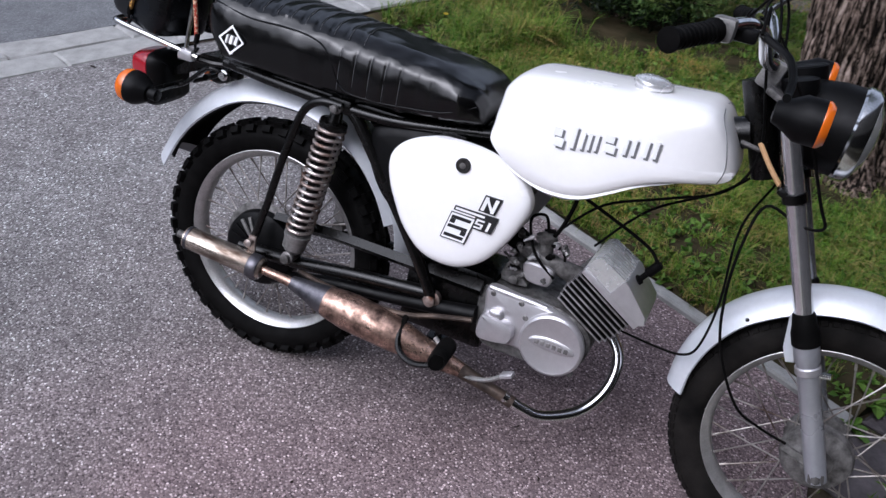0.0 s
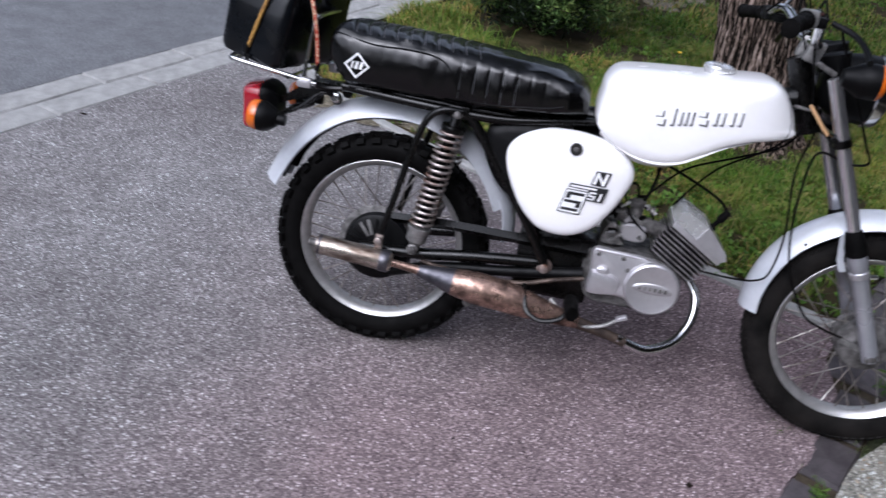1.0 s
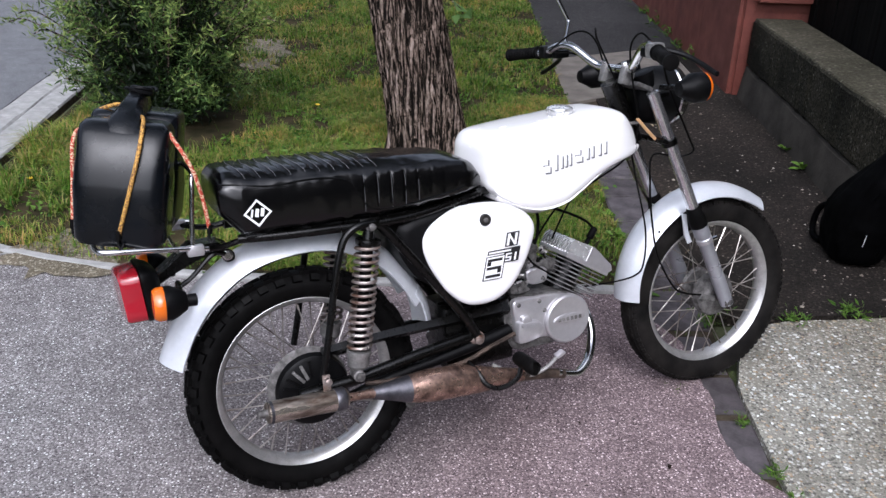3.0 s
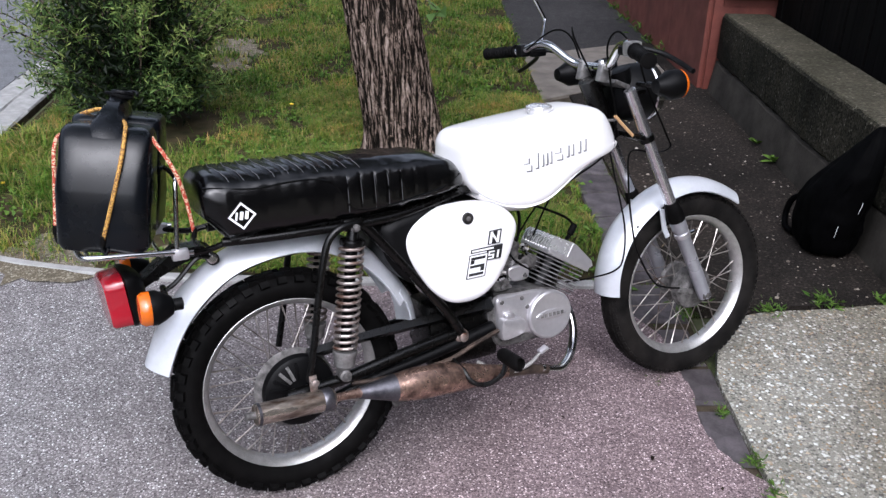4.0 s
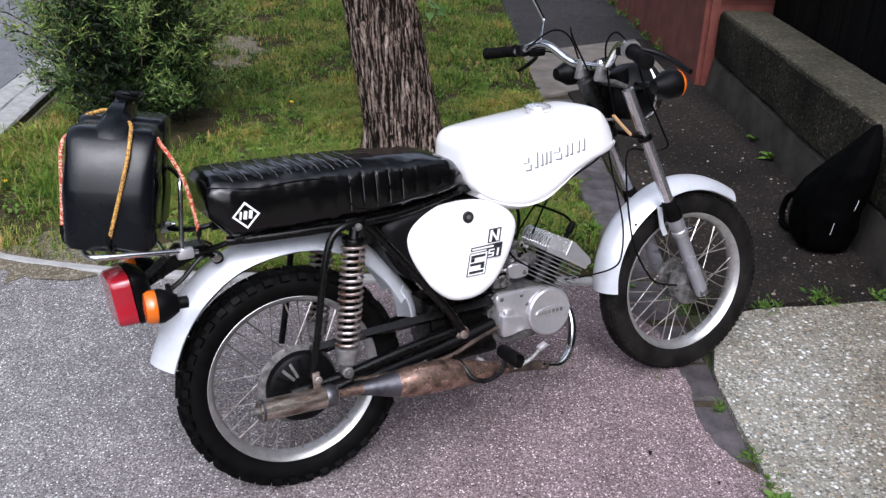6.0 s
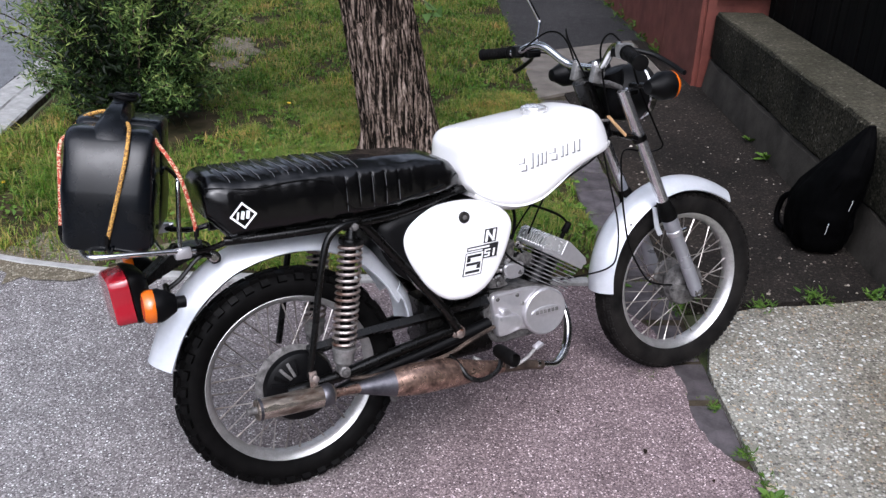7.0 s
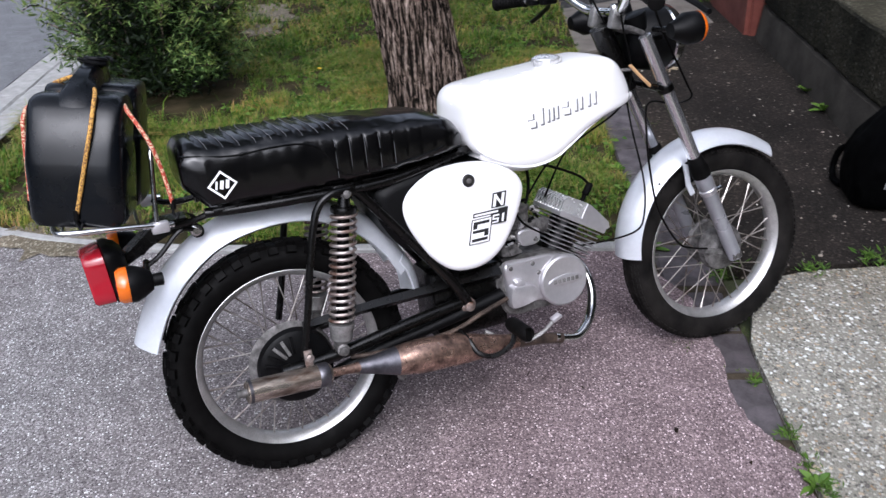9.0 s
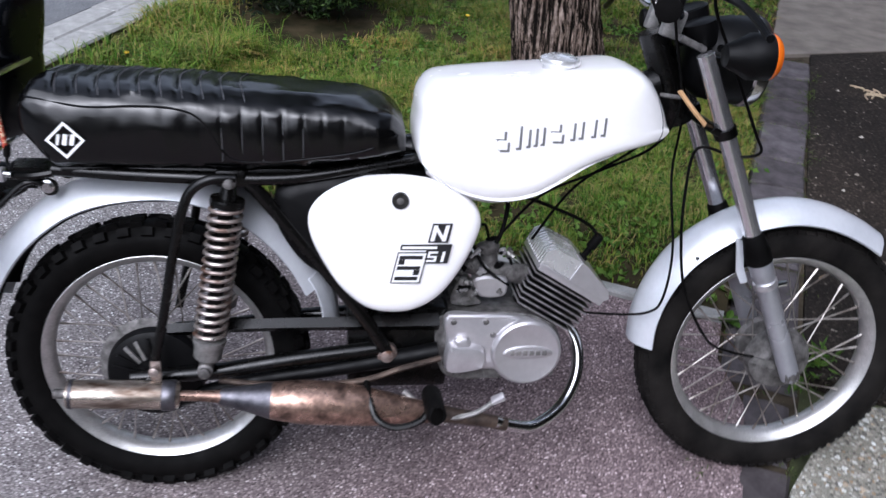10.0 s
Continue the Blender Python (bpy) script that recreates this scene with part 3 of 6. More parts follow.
part("chain_tube", tube(((0.04, -0.070, 0.205, 0.014), (0.17, -0.085, 0.250, 0.014), (0.34, -0.085, 0.276, 0.014), (0.52, -0.080, 0.306, 0.018)), None, 10), plastic, bike, "black rubber chain tube")
for y in (-0.095, 0.095):
    part("swing_arm", tube(((-0.035, y, 0.266), (0.10, y, 0.276), (0.25, y * 0.97, 0.298), (0.42, y * 0.86, 0.315)), 0.0145, 12), black_paint, bike, "scuffed black tubular swing arm")
part("pivot_bolt", lathe(((-0.018, 0.016), (-0.014, 0.019), (0.0, 0.019), (0.004, 0.012), (0.012, 0.012), (0.014, 0.009)), (0.424, -0.094, 0.308), (0, -1, 0), 20), rust_spring, bike, "rusty swing arm bolt")

# frame
part("spine_tube", tube(((0.15, 0, 0.655, 0.020), (0.40, 0, 0.672, 0.024), (0.60, 0, 0.685, 0.026), (0.80, 0, 0.762, 0.028), (0.905, 0, 0.800, 0.030)), None, 14), black_paint, bike, "thick black frame tube under the tank")
for y in (-0.10, 0.10):
    part("seat_rail", tube(((-0.13, y * 0.8, 0.652), (0.05, y, 0.648), (0.25, y, 0.646), (0.42, y * 0.8, 0.668), (0.60, y * 0.35, 0.688)), 0.011, 10), black_paint, bike)
    part("frame_stay", tube(((0.165, y, 0.650), (0.20, y, 0.625), (0.30, y, 0.497), (0.38, y, 0.388), (0.424, y * 0.92, 0.312)), 0.0125, 12), black_paint, bike, "black frame tube running down to the swing arm pivot")
    part("rear_loop", tube(((0.168, y * 1.18, 0.650), (0.128, y * 1.24, 0.650), (0.098, y * 1.24, 0.632), (0.080, y * 1.24, 0.596), (0.060, y * 1.24, 0.520), (0.035, y * 1.24, 0.400), (0.012, y * 1.24, 0.306)), 0.0085, 10), black_paint, bike, "bent black footrest carrier tube")
    part("shock_bracket", block((0.05, 0.02, 0.03), (0.16, y * 1.04, 0.648), 0.006), black_paint, bike)
part("head_tube", bar((0.885, 0, 0.893), (0.955, 0, 0.732), 0.027, 16), black_paint, bike)
part("down_brace", tube(((0.42, 0.0, 0.66), (0.43, 0, 0.5), (0.46, 0, 0.36)), 0.022, 12), black_paint, bike)
# black block added to fill the dark gap between swing arm and engine
part("engine_gap_fill", block((0.19, 0.13, 0.17), (0.445, 0, 0.305), 0.012), black_paint, bike)
# filler box added to keep the space between the side covers dark
part("cover_filler_box", pillow(((0.235, 0.632), (0.30, 0.652), (0.40, 0.655), (0.53, 0.64), (0.56, 0.58), (0.50, 0.47), (0.40, 0.43), (0.29, 0.475), (0.238, 0.54), (0.225, 0.59)), ((-0.108, 0.03), (-0.104, 0.014), (-0.092, 0.003), (0.0, 0), (0.092, 0.003), (0.104, 0.014), (0.108, 0.03))), plastic, bike, "plain black filler box behind the side covers")

# rear suspension legs
for y in (-0.110, 0.110):
    lo, hi = Vector((0.100, y, 0.296)), Vector((0.158, y, 0.645))
    axis = (hi - lo).normalized()
    leg = part("shock_absorber", lathe(((0.0, 0.008), (0.008, 0.0125), (0.014, 0.0175), (0.022, 0.0250), (0.046, 0.0262), (0.050, 0.0288), (0.058, 0.0288), (0.060, 0.012), (0.28, 0.012)), lo, axis, 20), dull_cast, bike, "coil-over shock absorber with a rusty chromed spring")
    part("damper_rod", lathe(((0.058, 0.0135), (0.295, 0.0135)), lo, axis, 14), black_paint, leg)
    part("top_cap", lathe(((0.309, 0.010), (0.310, 0.0285), (0.316, 0.0295), (0.322, 0.0285), (0.324, 0.015), (0.345, 0.012)), lo, axis, 20), black_paint, leg, "black top cap")
    x = axis.orthogonal().normalized()
    w = axis.cross(x)
    turns = 16
    line = [tuple(lo + axis * (0.060 + 0.250 * s / (turns * 12)) + (x * math.cos(s * math.pi / 6) + w * math.sin(s * math.pi / 6)) * 0.0268) for s in range(turns * 12 + 1)]
    part("spring", tube(line, 0.0038, 7, 1), rust_spring, leg, "chromed coil spring turning rusty below")
    part("lower_bolt", lathe(((-0.030, 0.006), (-0.029, 0.010), (-0.020, 0.010), (-0.018, 0.014), (0.016, 0.014)), lo, (0, 1 if y < 0 else -1, 0), 14), grimy, leg)
    part("upper_bolt", lathe(((-0.026, 0.004), (-0.025, 0.008), (-0.016, 0.008), (-0.014, 0.012), (0.014, 0.012)), hi, (0, 1 if y < 0 else -1, 0), 14), grimy, leg)

# mudguards
rear_guard = part("rear_mudguard", mudguard(((-0.321, 0.384), (-0.307, 0.416), (-0.283, 0.464), (-0.248, 0.514), (-0.204, 0.558), (-0.150, 0.596), (-0.095, 0.619), (-0.030, 0.632), (0.040, 0.635), (0.110, 0.623), (0.175, 0.593), (0.232, 0.551), (0.283, 0.491), (0.316, 0.431)), 0.060, 0.042), silver, bike, "silver painted rear mudguard")
# black sheet added to paint the shade inside the guard
part("guard_inner_shade", mudguard(((-0.297, 0.405), (-0.277, 0.455), (-0.241, 0.507), (-0.198, 0.549), (-0.145, 0.587), (-0.092, 0.609), (-0.030, 0.623), (0.040, 0.626)), 0.054, 0.036), plastic, rear_guard, "black sheet standing in for shade inside the mudguard")
part("mudguard_extension", mudguard(((0.305, 0.454), (0.322, 0.422), (0.332, 0.382), (0.336, 0.337)), 0.052, 0.026), silver, rear_guard, "lower silver end of the mudguard")
front_guard = part("front_mudguard", turned(mudguard(((0.914, 0.286), (0.917, 0.345), (0.938, 0.415), (0.980, 0.484), (1.045, 0.538), (1.115, 0.572), (1.195, 0.586), (1.275, 0.576), (1.345, 0.548), (1.392, 0.520)), 0.056, 0.034)), silver, bike, "silver painted front mudguard with a small dark chip")
for y in (-1, 1):
    part("guard_bracket", turned(plate(((1.075, 0.527), (1.090, 0.522), (1.098, 0.472), (1.112, 0.440), (1.098, 0.436), (1.085, 0.462)), y * 0.064, y * 0.068, smooth=False)), silver, front_guard)
part("rivet", turned(lathe(((0, 0.0), (0.0, 0.004), (0.003, 0.003), (0.004, 0.0)), (1.013, -0.0505, 0.480), (0, -1, 0.5), 10)), black_paint, front_guard)

# seat: sections along x
TOP = curve(((-0.165, 0.780), (-0.150, 0.799), (-0.120, 0.803), (-0.080, 0.801), (0.020, 0.800), (0.150, 0.794), (0.260, 0.786), (0.360, 0.777), (0.420, 0.760), (0.449, 0.729)), 18)


def seat_place(x, a, lift=0.0):
    """A place on the seat: x along it, a round it from its left side over the top to its right side."""
    zt = float(np.interp(x, TOP[:, 0], TOP[:, 1]))
    f = (x + 0.165) / 0.614
    zb = 0.662 - 0.006 * math.sin(f * math.pi) + 0.024 * max(0.0, f - 0.6) / 0.4
    if x < -0.12:
        zb += 0.05 * ((-0.12 - x) / 0.045)
    half = 0.122 * (0.82 + 0.18 * max(0.0, min(1.0, (x + 0.167) / 0.05)) ** 0.5) * (0.70 + 0.30 * max(0.0, min(1.0, (0.452 - x) / 0.05)) ** 0.5)
    c, s = math.cos(a), math.sin(a)
    y = half * math.copysign(abs(c) ** (0.60 if s > 0 else 0.42), c) * (1.0 if s > 0 else 1.0 - 0.06 * abs(s))
    z = (zt + zb) / 2 + (zt - zb) / 2 * math.copysign(abs(s) ** (0.62 if s > 0 else 0.3), s)
    groove = max(0.0, math.cos((x - 0.022 * abs(c) + 0.13) / 0.0325 * 2 * math.pi)) ** 6
    if s > 0.60 and -0.14 < x < 0.19:
        z -= 0.0050 * groove * min(1.0, (s - 0.60) * 4) * min(1.0, (0.19 - x) * 12)
    fold = max(0.0, math.cos((x - 0.02) / 0.0325 * 2 * math.pi)) ** 6
    if -0.35 < s < 0.42 and 0.11 < x < 0.40:
        y -= math.copysign(0.0017 * fold * min(1.0, (0.42 - x) * 5, (x - 0.09) * 9), y) * (1 if abs(c) > 0.5 else 0)
    w = 0.0030 * noise.noise((x * 11, a * 9, 0.7)) + 0.0022 * noise.noise((x * 34, a * 16, 3.1))
    return (x, y + math.copysign(w + lift * abs(c), y), z + w + lift * s)


bm = bmesh.new()
skin(bm, [[seat_place(x, 2 * math.pi * k / 48) for k in range(48)] for x in np.linspace(-0.1648, 0.4488, 190)])
seat = finish("seat", bm, vinyl, bike, "long black vinyl bench seat with stitched pleats", smooth=60)
stitch = base("grey_stitching", (0.075, 0.075, 0.08), 0.6)[0]
for side in (-1, 1):
    line = [(-0.160, 0.62), (-0.14, 0.44), (-0.06, 0.34), (0.02, 0.38), (0.08, 0.36), (0.12, 0.16), (0.16, -0.12), (0.22, -0.27), (0.30, -0.26), (0.38, -0.12), (0.435, 0.10)]
    part("piping", tube([seat_place(x, (math.pi - q) if side < 0 else q, 0.001) for x, q in line], 0.0019, 6), vinyl, seat, "raised seam along the seat side")
for k in range(10):
    x = -0.13 + 0.0325 * k + 0.008
    part("stitch_line", tube([seat_place(x + 0.022 * abs(math.cos(q)), q, 0.0012) for q in np.linspace(0.68, math.pi - 0.68, 15)], 0.0007, 4, 2), stitch, seat)
for side in (-1, 1):
    for k in range(1, 6):
        x = 0.117 + 0.0325 * k + 0.0005
        part("stitch_line", tube([seat_place(x, (math.pi - q) if side < 0 else q, 0.0008) for q in np.linspace(-0.24, 0.36, 6)], 0.0006, 4, 2), stitch, seat)
for k in range(6):
    part("emblem_bar", block((0.003, 0.014, 0.020), (-0.1535 - 0.0005 * abs(k - 2.5), -0.066 + 0.0265 * k, 0.722), 0.0, Matrix.Rotation(radians(-18), 3, "Y")), decal_white, seat)
part("seat_base", block((0.54, 0.19, 0.012), (0.155, 0, 0.655), 0.004), black_paint, seat)

# diamond badge on the seat side: plain shapes
for y in (-1, 1):
    c = Vector((-0.091, y * 0.1240, 0.714))
    badge = bmesh.new()
    for ya in (c.y - 0.004, c.y + 0.004):
        ring_o = [(c.x + dx * 0.0305, c.z + dz * 0.0300) for dx, dz in ((0, 1), (1, 0), (0, -1), (-1, 0))]
        ring_i = [(c.x + dx * 0.0245, c.z + dz * 0.0240) for dx, dz in ((0, 1), (1, 0), (0, -1), (-1, 0))]
        vo = [badge.verts.new((a, ya, b)) for a, b in ring_o]
        vi = [badge.verts.new((a, ya, b)) for a, b in ring_i]
        for i in range(4):
            badge.faces.new((vo[i], vo[(i + 1) % 4], vi[(i + 1) % 4], vi[i]))
    mark = part("badge", badge, decal_white, seat, "white diamond outline badge")
    for dx, w in ((-0.0115, 0.0035), (-0.001, 0.0065), (0.0105, 0.0065)):
        part("badge_bar", block((w, 0.0075, 0.017), c + Vector((dx, 0, 0)), 0.0, Matrix.Rotation(radians(12), 3, "Y")), decal_white, mark)

# tank
tank_line = ((0.468, 0.747), (0.474, 0.779), (0.497, 0.804), (0.54, 0.813), (0.63, 0.822), (0.73, 0.830), (0.80, 0.837), (0.836, 0.838), (0.862, 0.825), (0.886, 0.794), (0.903, 0.760), (0.907, 0.738), (0.884, 0.717), (0.815, 0.698), (0.76, 0.674), (0.715, 0.645), (0.672, 0.618), (0.63, 0.606), (0.587, 0.606), (0.536, 0.622), (0.485, 0.654), (0.467, 0.684), (0.464, 0.715))
layers = [(-0.139, 0.095), (-0.1385, 0.070), (-0.137, 0.045), (-0.134, 0.029), (-0.128, 0.0185), (-0.119, 0.011), (-0.100, 0.005), (-0.06, 0.001), (-0.02, 0.0)]
layers = layers + [(-y, i) for y, i in layers[::-1]]
# the side ends in a crease above the slanting underside, deepest under the middle
RISE = (0.002, 0.004, 0.006, 0.008, 0.011, 0.013, 0.014, 0.013, 0.010, 0.005)
side_line = [(x, z + (RISE[i - 12] if 12 <= i <= 21 else 0.0)) for i, (x, z) in enumerate(tank_line)]
tank = part("fuel_tank", pillow(side_line, layers, low=0.22), white, bike, "glossy white fuel tank with a creased lower edge")


def tank_taper(x):
    """The tank's width narrows towards the seat and the steering head."""
    return 1 - 0.16 * max(0.0, (0.535 - x) / 0.08) ** 2 - 0.22 * max(0.0, (x - 0.79) / 0.115) ** 2


for v in tank.data.vertices:
    v.co.y *= tank_taper(v.co.x)
inner, outer = [curve(line[13:21], 6) for line in (tank_line, side_line)]
reach = [0.1300 - 0.016 * (2 * k / (len(outer) - 1) - 1) ** 4 for k in range(len(outer))]
close = ((0.53, 0.735), (0.78, 0.745))
bm = bmesh.new()
skin(bm, [[(q[0], side * (w if edge else 0.098), q[1]) for q, w in zip(line, reach)] + [(x, side * 0.098, z) for x, z in close]
          for side, edge, line in ((-1, True, outer), (-1, False, inner), (1, False, inner), (1, True, outer))])
under = part("tank_underside", bm, white, tank, "slanting underside of the tank")
for v in under.data.vertices:
    v.co.y *= tank_taper(v.co.x)
skin_of_tank = BVHTree.FromPolygons([v.co for v in tank.data.vertices], [p.vertices for p in tank.data.polygons])
for y in (-1, 1):
    line = []
    for x, z in curve(((0.852, 0.832), (0.868, 0.806), (0.879, 0.778), (0.886, 0.748), (0.880, 0.722)), 5):
        hit = skin_of_tank.ray_cast(Vector((x, y * 0.4, z)), Vector((0, -y, 0)))[0]
        if hit:
            line.append(tuple(hit))
    part("tank_seam", tube(line, 0.0013, 6, 2), decal_grey, tank, "fine seam round the front of the tank")
cap = part("filler_cap", moved(lathe(((-0.01, 0.030), (0.008, 0.031), (0.009, 0.035), (0.013, 0.036), (0.019, 0.034), (0.024, 0.022), (0.0255, 0.0)), (0.719, -0.018, 0.826), (0.03, -0.05, 1), 28), Matrix()), pale_chrome, tank, "chromed filler cap")
# raised lettering on the tank sides as plain bars: (x, height, width, rise)
BARS = ((0.600, 0.016, 0.016, 0.011), (0.606, 0.016, 0.016, -0.008), (0.629, 0.040, 0.009, 0.004), (0.645, 0.031, 0.007, 0.0), (0.657, 0.031, 0.007, 0.0), (0.669, 0.031, 0.007, 0.0),
        (0.690, 0.015, 0.018, 0.010), (0.695, 0.015, 0.018, -0.008), (0.719, 0.030, 0.008, 0.0), (0.733, 0.030, 0.008, 0.0), (0.754, 0.031, 0.008, 0.0), (0.770, 0.031, 0.008, 0.0))
for y in (-1, 1):
    for x, h, w, rise in BARS:
        z = 0.726 + (x - 0.60) * 0.17 + rise
        turn = Matrix.Rotation(radians(1), 3, "Y")
        part("emblem_shadow", block((w, 0.010, h), (x + 0.0042, y * 0.1355, z - 0.0036), 0.0, turn), decal_grey, tank)
        part("emblem_bar", block((w, 0.012, h), (x, y * 0.1357, z), 0.0006, turn, segs=1), decal_white, tank)

# side covers
cover_line = ((0.415, 0.654), (0.480, 0.650), (0.535, 0.633), (0.570, 0.605), (0.583, 0.574), (0.574, 0.535), (0.552, 0.487), (0.520, 0.440), (0.480, 0.411), (0.435, 0.402), (0.385, 0.412), (0.342, 0.448), (0.313, 0.492), (0.292, 0.536), (0.284, 0.572), (0.290, 0.600), (0.314, 0.626), (0.358, 0.646))
for y in (-1, 1):
    cover = part("side_cover", pillow(cover_line, [(y * a, i) for a, i in ((0.092, 0.004), (0.094, 0.0), (0.112, 0.001), (0.118, 0.004), (0.1225, 0.011), (0.1255, 0.020), (0.1285, 0.045), (0.1305, 0.075), (0.1315, 0.100))]), white, bike, "rounded white side cover with a lock and black decal")
    lock = part("cover_lock", lathe(((0.126, 0.0), (0.126, 0.0142), (0.1325, 0.0142), (0.1335, 0.0125), (0.1325, 0.010), (0.1330, 0.0)), (0.440, 0, 0.618), (0, y, 0), 24), dark_cast, cover, "round dark grey lock")
    part("lock_barrel", lathe(((0.13, 0.006), (0.1345, 0.006), (0.1350, 0.004)), (0.440, 0, 0.618), (0, y, 0), 16), grimy, cover)
    # decal of slanted bars
    shear = 0.22

    def slant(x0, z0, w, h, mat, lift=0.0):
        z0 += 0.005
        o = ((x0, z0), (x0 + w, z0), (x0 + w + h * shear, z0 + h), (x0 + h * shear, z0 + h))
        part("decal", plate(o, y * 0.120, y * (0.1325 + lift), smooth=False), mat, cover)

    slant(0.425, 0.4625, 0.052, 0.058, decal_black)
    slant(0.4275, 0.4645, 0.0475, 0.0542, decal_white, 0.0003)
    for k, (dx, w) in enumerate(((0.0, 0.040), (0.030, 0.0105), (0.0, 0.040), (0.0, 0.0105), (0.0, 0.040))):
        slant(0.4315 + dx + k * 0.0098 * shear, 0.4685 + k * 0.0098, w, 0.0068 if k % 2 == 0 else 0.0095, decal_black, 0.0006)
    slant(0.441, 0.5245, 0.088, 0.0100, decal_black)
    slant(0.4445, 0.5270, 0.0600, 0.0045, decal_white, 0.0003)
    slant(0.4815, 0.5000, 0.042, 0.0250, decal_black)
    for dx, dz, w, h in ((0.0045, 0.0185, 0.0165, 0.0036), (0.0045, 0.0125, 0.0040, 0.0060), (0.0045, 0.0105, 0.0165, 0.0034), (0.0165, 0.0040, 0.0045, 0.0066), (0.0045, 0.0030, 0.0165, 0.0034), (0.0290, 0.0030, 0.0052, 0.0190)):
        slant(0.4815 + dx + dz * shear, 0.5000 + dz, w, h, decal_white, 0.0003)
    slant(0.4890, 0.5385, 0.0340, 0.0340, decal_black)
    for dx in (0.0035, 0.0235):
        slant(0.4890 + dx, 0.5410, 0.0070, 0.0290, decal_white, 0.0003)
    o = [(0.4890 + dx + dz * shear, 0.5435 + dz) for dx, dz in ((0.0035, 0.0290), (0.0095, 0.0290), (0.0305, 0.0025), (0.0245, 0.0025))]
    part("decal", plate(o, y * 0.120, y * 0.1330, smooth=False), decal_white, cover)

# black box between the side covers, bulging out behind them
part("air_box", pillow(((0.262, 0.640), (0.244, 0.610), (0.240, 0.570), (0.252, 0.530), (0.285, 0.495), (0.34, 0.470), (0.43, 0.470), (0.45, 0.56), (0.43, 0.640)), ((-0.106, 0.030), (-0.101, 0.012), (-0.092, 0.003), (-0.08, 0.0), (0.08, 0.0), (0.092, 0.003), (0.101, 0.012), (0.106, 0.030))), black_paint, bike, "rounded black air box")

# engine
ENGINE = Matrix.Translation((0.002, 0.015, -0.004))
case = part("crankcase", moved(pillow(((0.520, 0.375), (0.60, 0.384), (0.69, 0.378), (0.748, 0.345), (0.752, 0.290), (0.715, 0.248), (0.62, 0.240), (0.54, 0.246), (0.515, 0.300)), ((-0.085, 0.006), (-0.080, 0.001), (0.0, 0.0), (0.08, 0.001), (0.085, 0.006))), ENGINE), grimy, bike, "grimy cast engine case")
part("engine_cover", moved(pillow(((0.532, 0.384), (0.60, 0.383), (0.66, 0.380), (0.72, 0.360), (0.748, 0.312), (0.722, 0.265), (0.685, 0.246), (0.63, 0.268), (0.585, 0.270), (0.540, 0.272), (0.533, 0.330)), ((-0.083, 0.0), (-0.094, 0.0), (-0.099, 0.003), (-0.101, 0.008))), ENGINE), cast, case, "pale cast aluminium engine side cover")
part("cover_rib", moved(tube(((0.535, -0.094, 0.380, 0.0075), (0.60, -0.094, 0.379, 0.0075), (0.655, -0.093, 0.377, 0.0065)), None, 10, 4), ENGINE), cast, case, "rounded upper edge of the side cover")
part("clutch_bulge", moved(pillow(((0.534, 0.327), (0.560, 0.329), (0.592, 0.326), (0.606, 0.313), (0.606, 0.292), (0.592, 0.278), (0.534, 0.275)), ((-0.098, 0.0), (-0.113, 0.001), (-0.119, 0.004), (-0.121, 0.012))), ENGINE), cast, case, "raised lower block of the side cover")
part("clutch_arm", moved(pillow(((0.549, 0.342), (0.572, 0.342), (0.576, 0.326), (0.549, 0.326)), ((-0.098, 0.0), (-0.112, 0.001), (-0.115, 0.005))), ENGINE), cast, case)
cap = part("alternator_cover", moved(lathe(((0.096, 0.062), (0.098, 0.0665), (0.108, 0.0665), (0.112, 0.064), (0.1135, 0.060), (0.1125, 0.057), (0.113, 0.0)), (0.684, 0, 0.311), (0, -1, 0), 44), ENGINE), cast, case, "round silver alternator cover")
lens = [(0.686 + 0.047 * math.cos(a), 0.311 + 0.017 * math.sin(a) * (1.0 if math.sin(a) > 0 else 0.55)) for a in np.linspace(0, 2 * math.pi, 18, endpoint=False)]
part("cover_emblem", moved(pillow(lens, ((-0.111, 0.0), (-0.1145, 0.0), (-0.1160, 0.0025), (-0.1162, 0.006))), ENGINE), cast, cap, "raised lens-shaped emblem")
for k in range(6):
    part("emblem_bar", moved(block((0.0085, 0.003, 0.010), (0.656 + 0.0122 * k, -0.1162, 0.314), 0.001), ENGINE), dull_cast, cap)
for x, z in ((0.605, 0.372), (0.545, 0.372), (0.545, 0.266), (0.735, 0.262), (0.62, 0.345)):
    part("screw", moved(lathe(((0.096, 0.006), (0.1015, 0.006), (0.1030, 0.004)), (x, 0, z), (0, -1, 0), 10), ENGINE), grimy, case)
part("engine_bolt", moved(lathe(((0.0, 0.009), (0.018, 0.009), (0.020, 0.006)), (0.570, -0.055, 0.398), (0, -1, 0.2), 10), ENGINE), grimy, case)

# cylinder and head, leaning forward
CYL = Matrix.Translation((0.717, 0, 0.368)) @ Matrix.Rotation(radians(31), 4, "Y")
fin_mat = surface("dusty_fin", (0.15, 0.138, 0.142), (0.40, 0.38, 0.39), 40.0, (0.35, 0.55), metal=0.5, bumps=0.2, fine=250)
cyl = part("cylinder", moved(lathe(((-0.02, 0.045), (0.02, 0.045), (0.022, 0.040), (0.085, 0.040)), axis=(0, 0, 1), seg=24), CYL), black_paint, bike, "dark finned cylinder leaning forward")
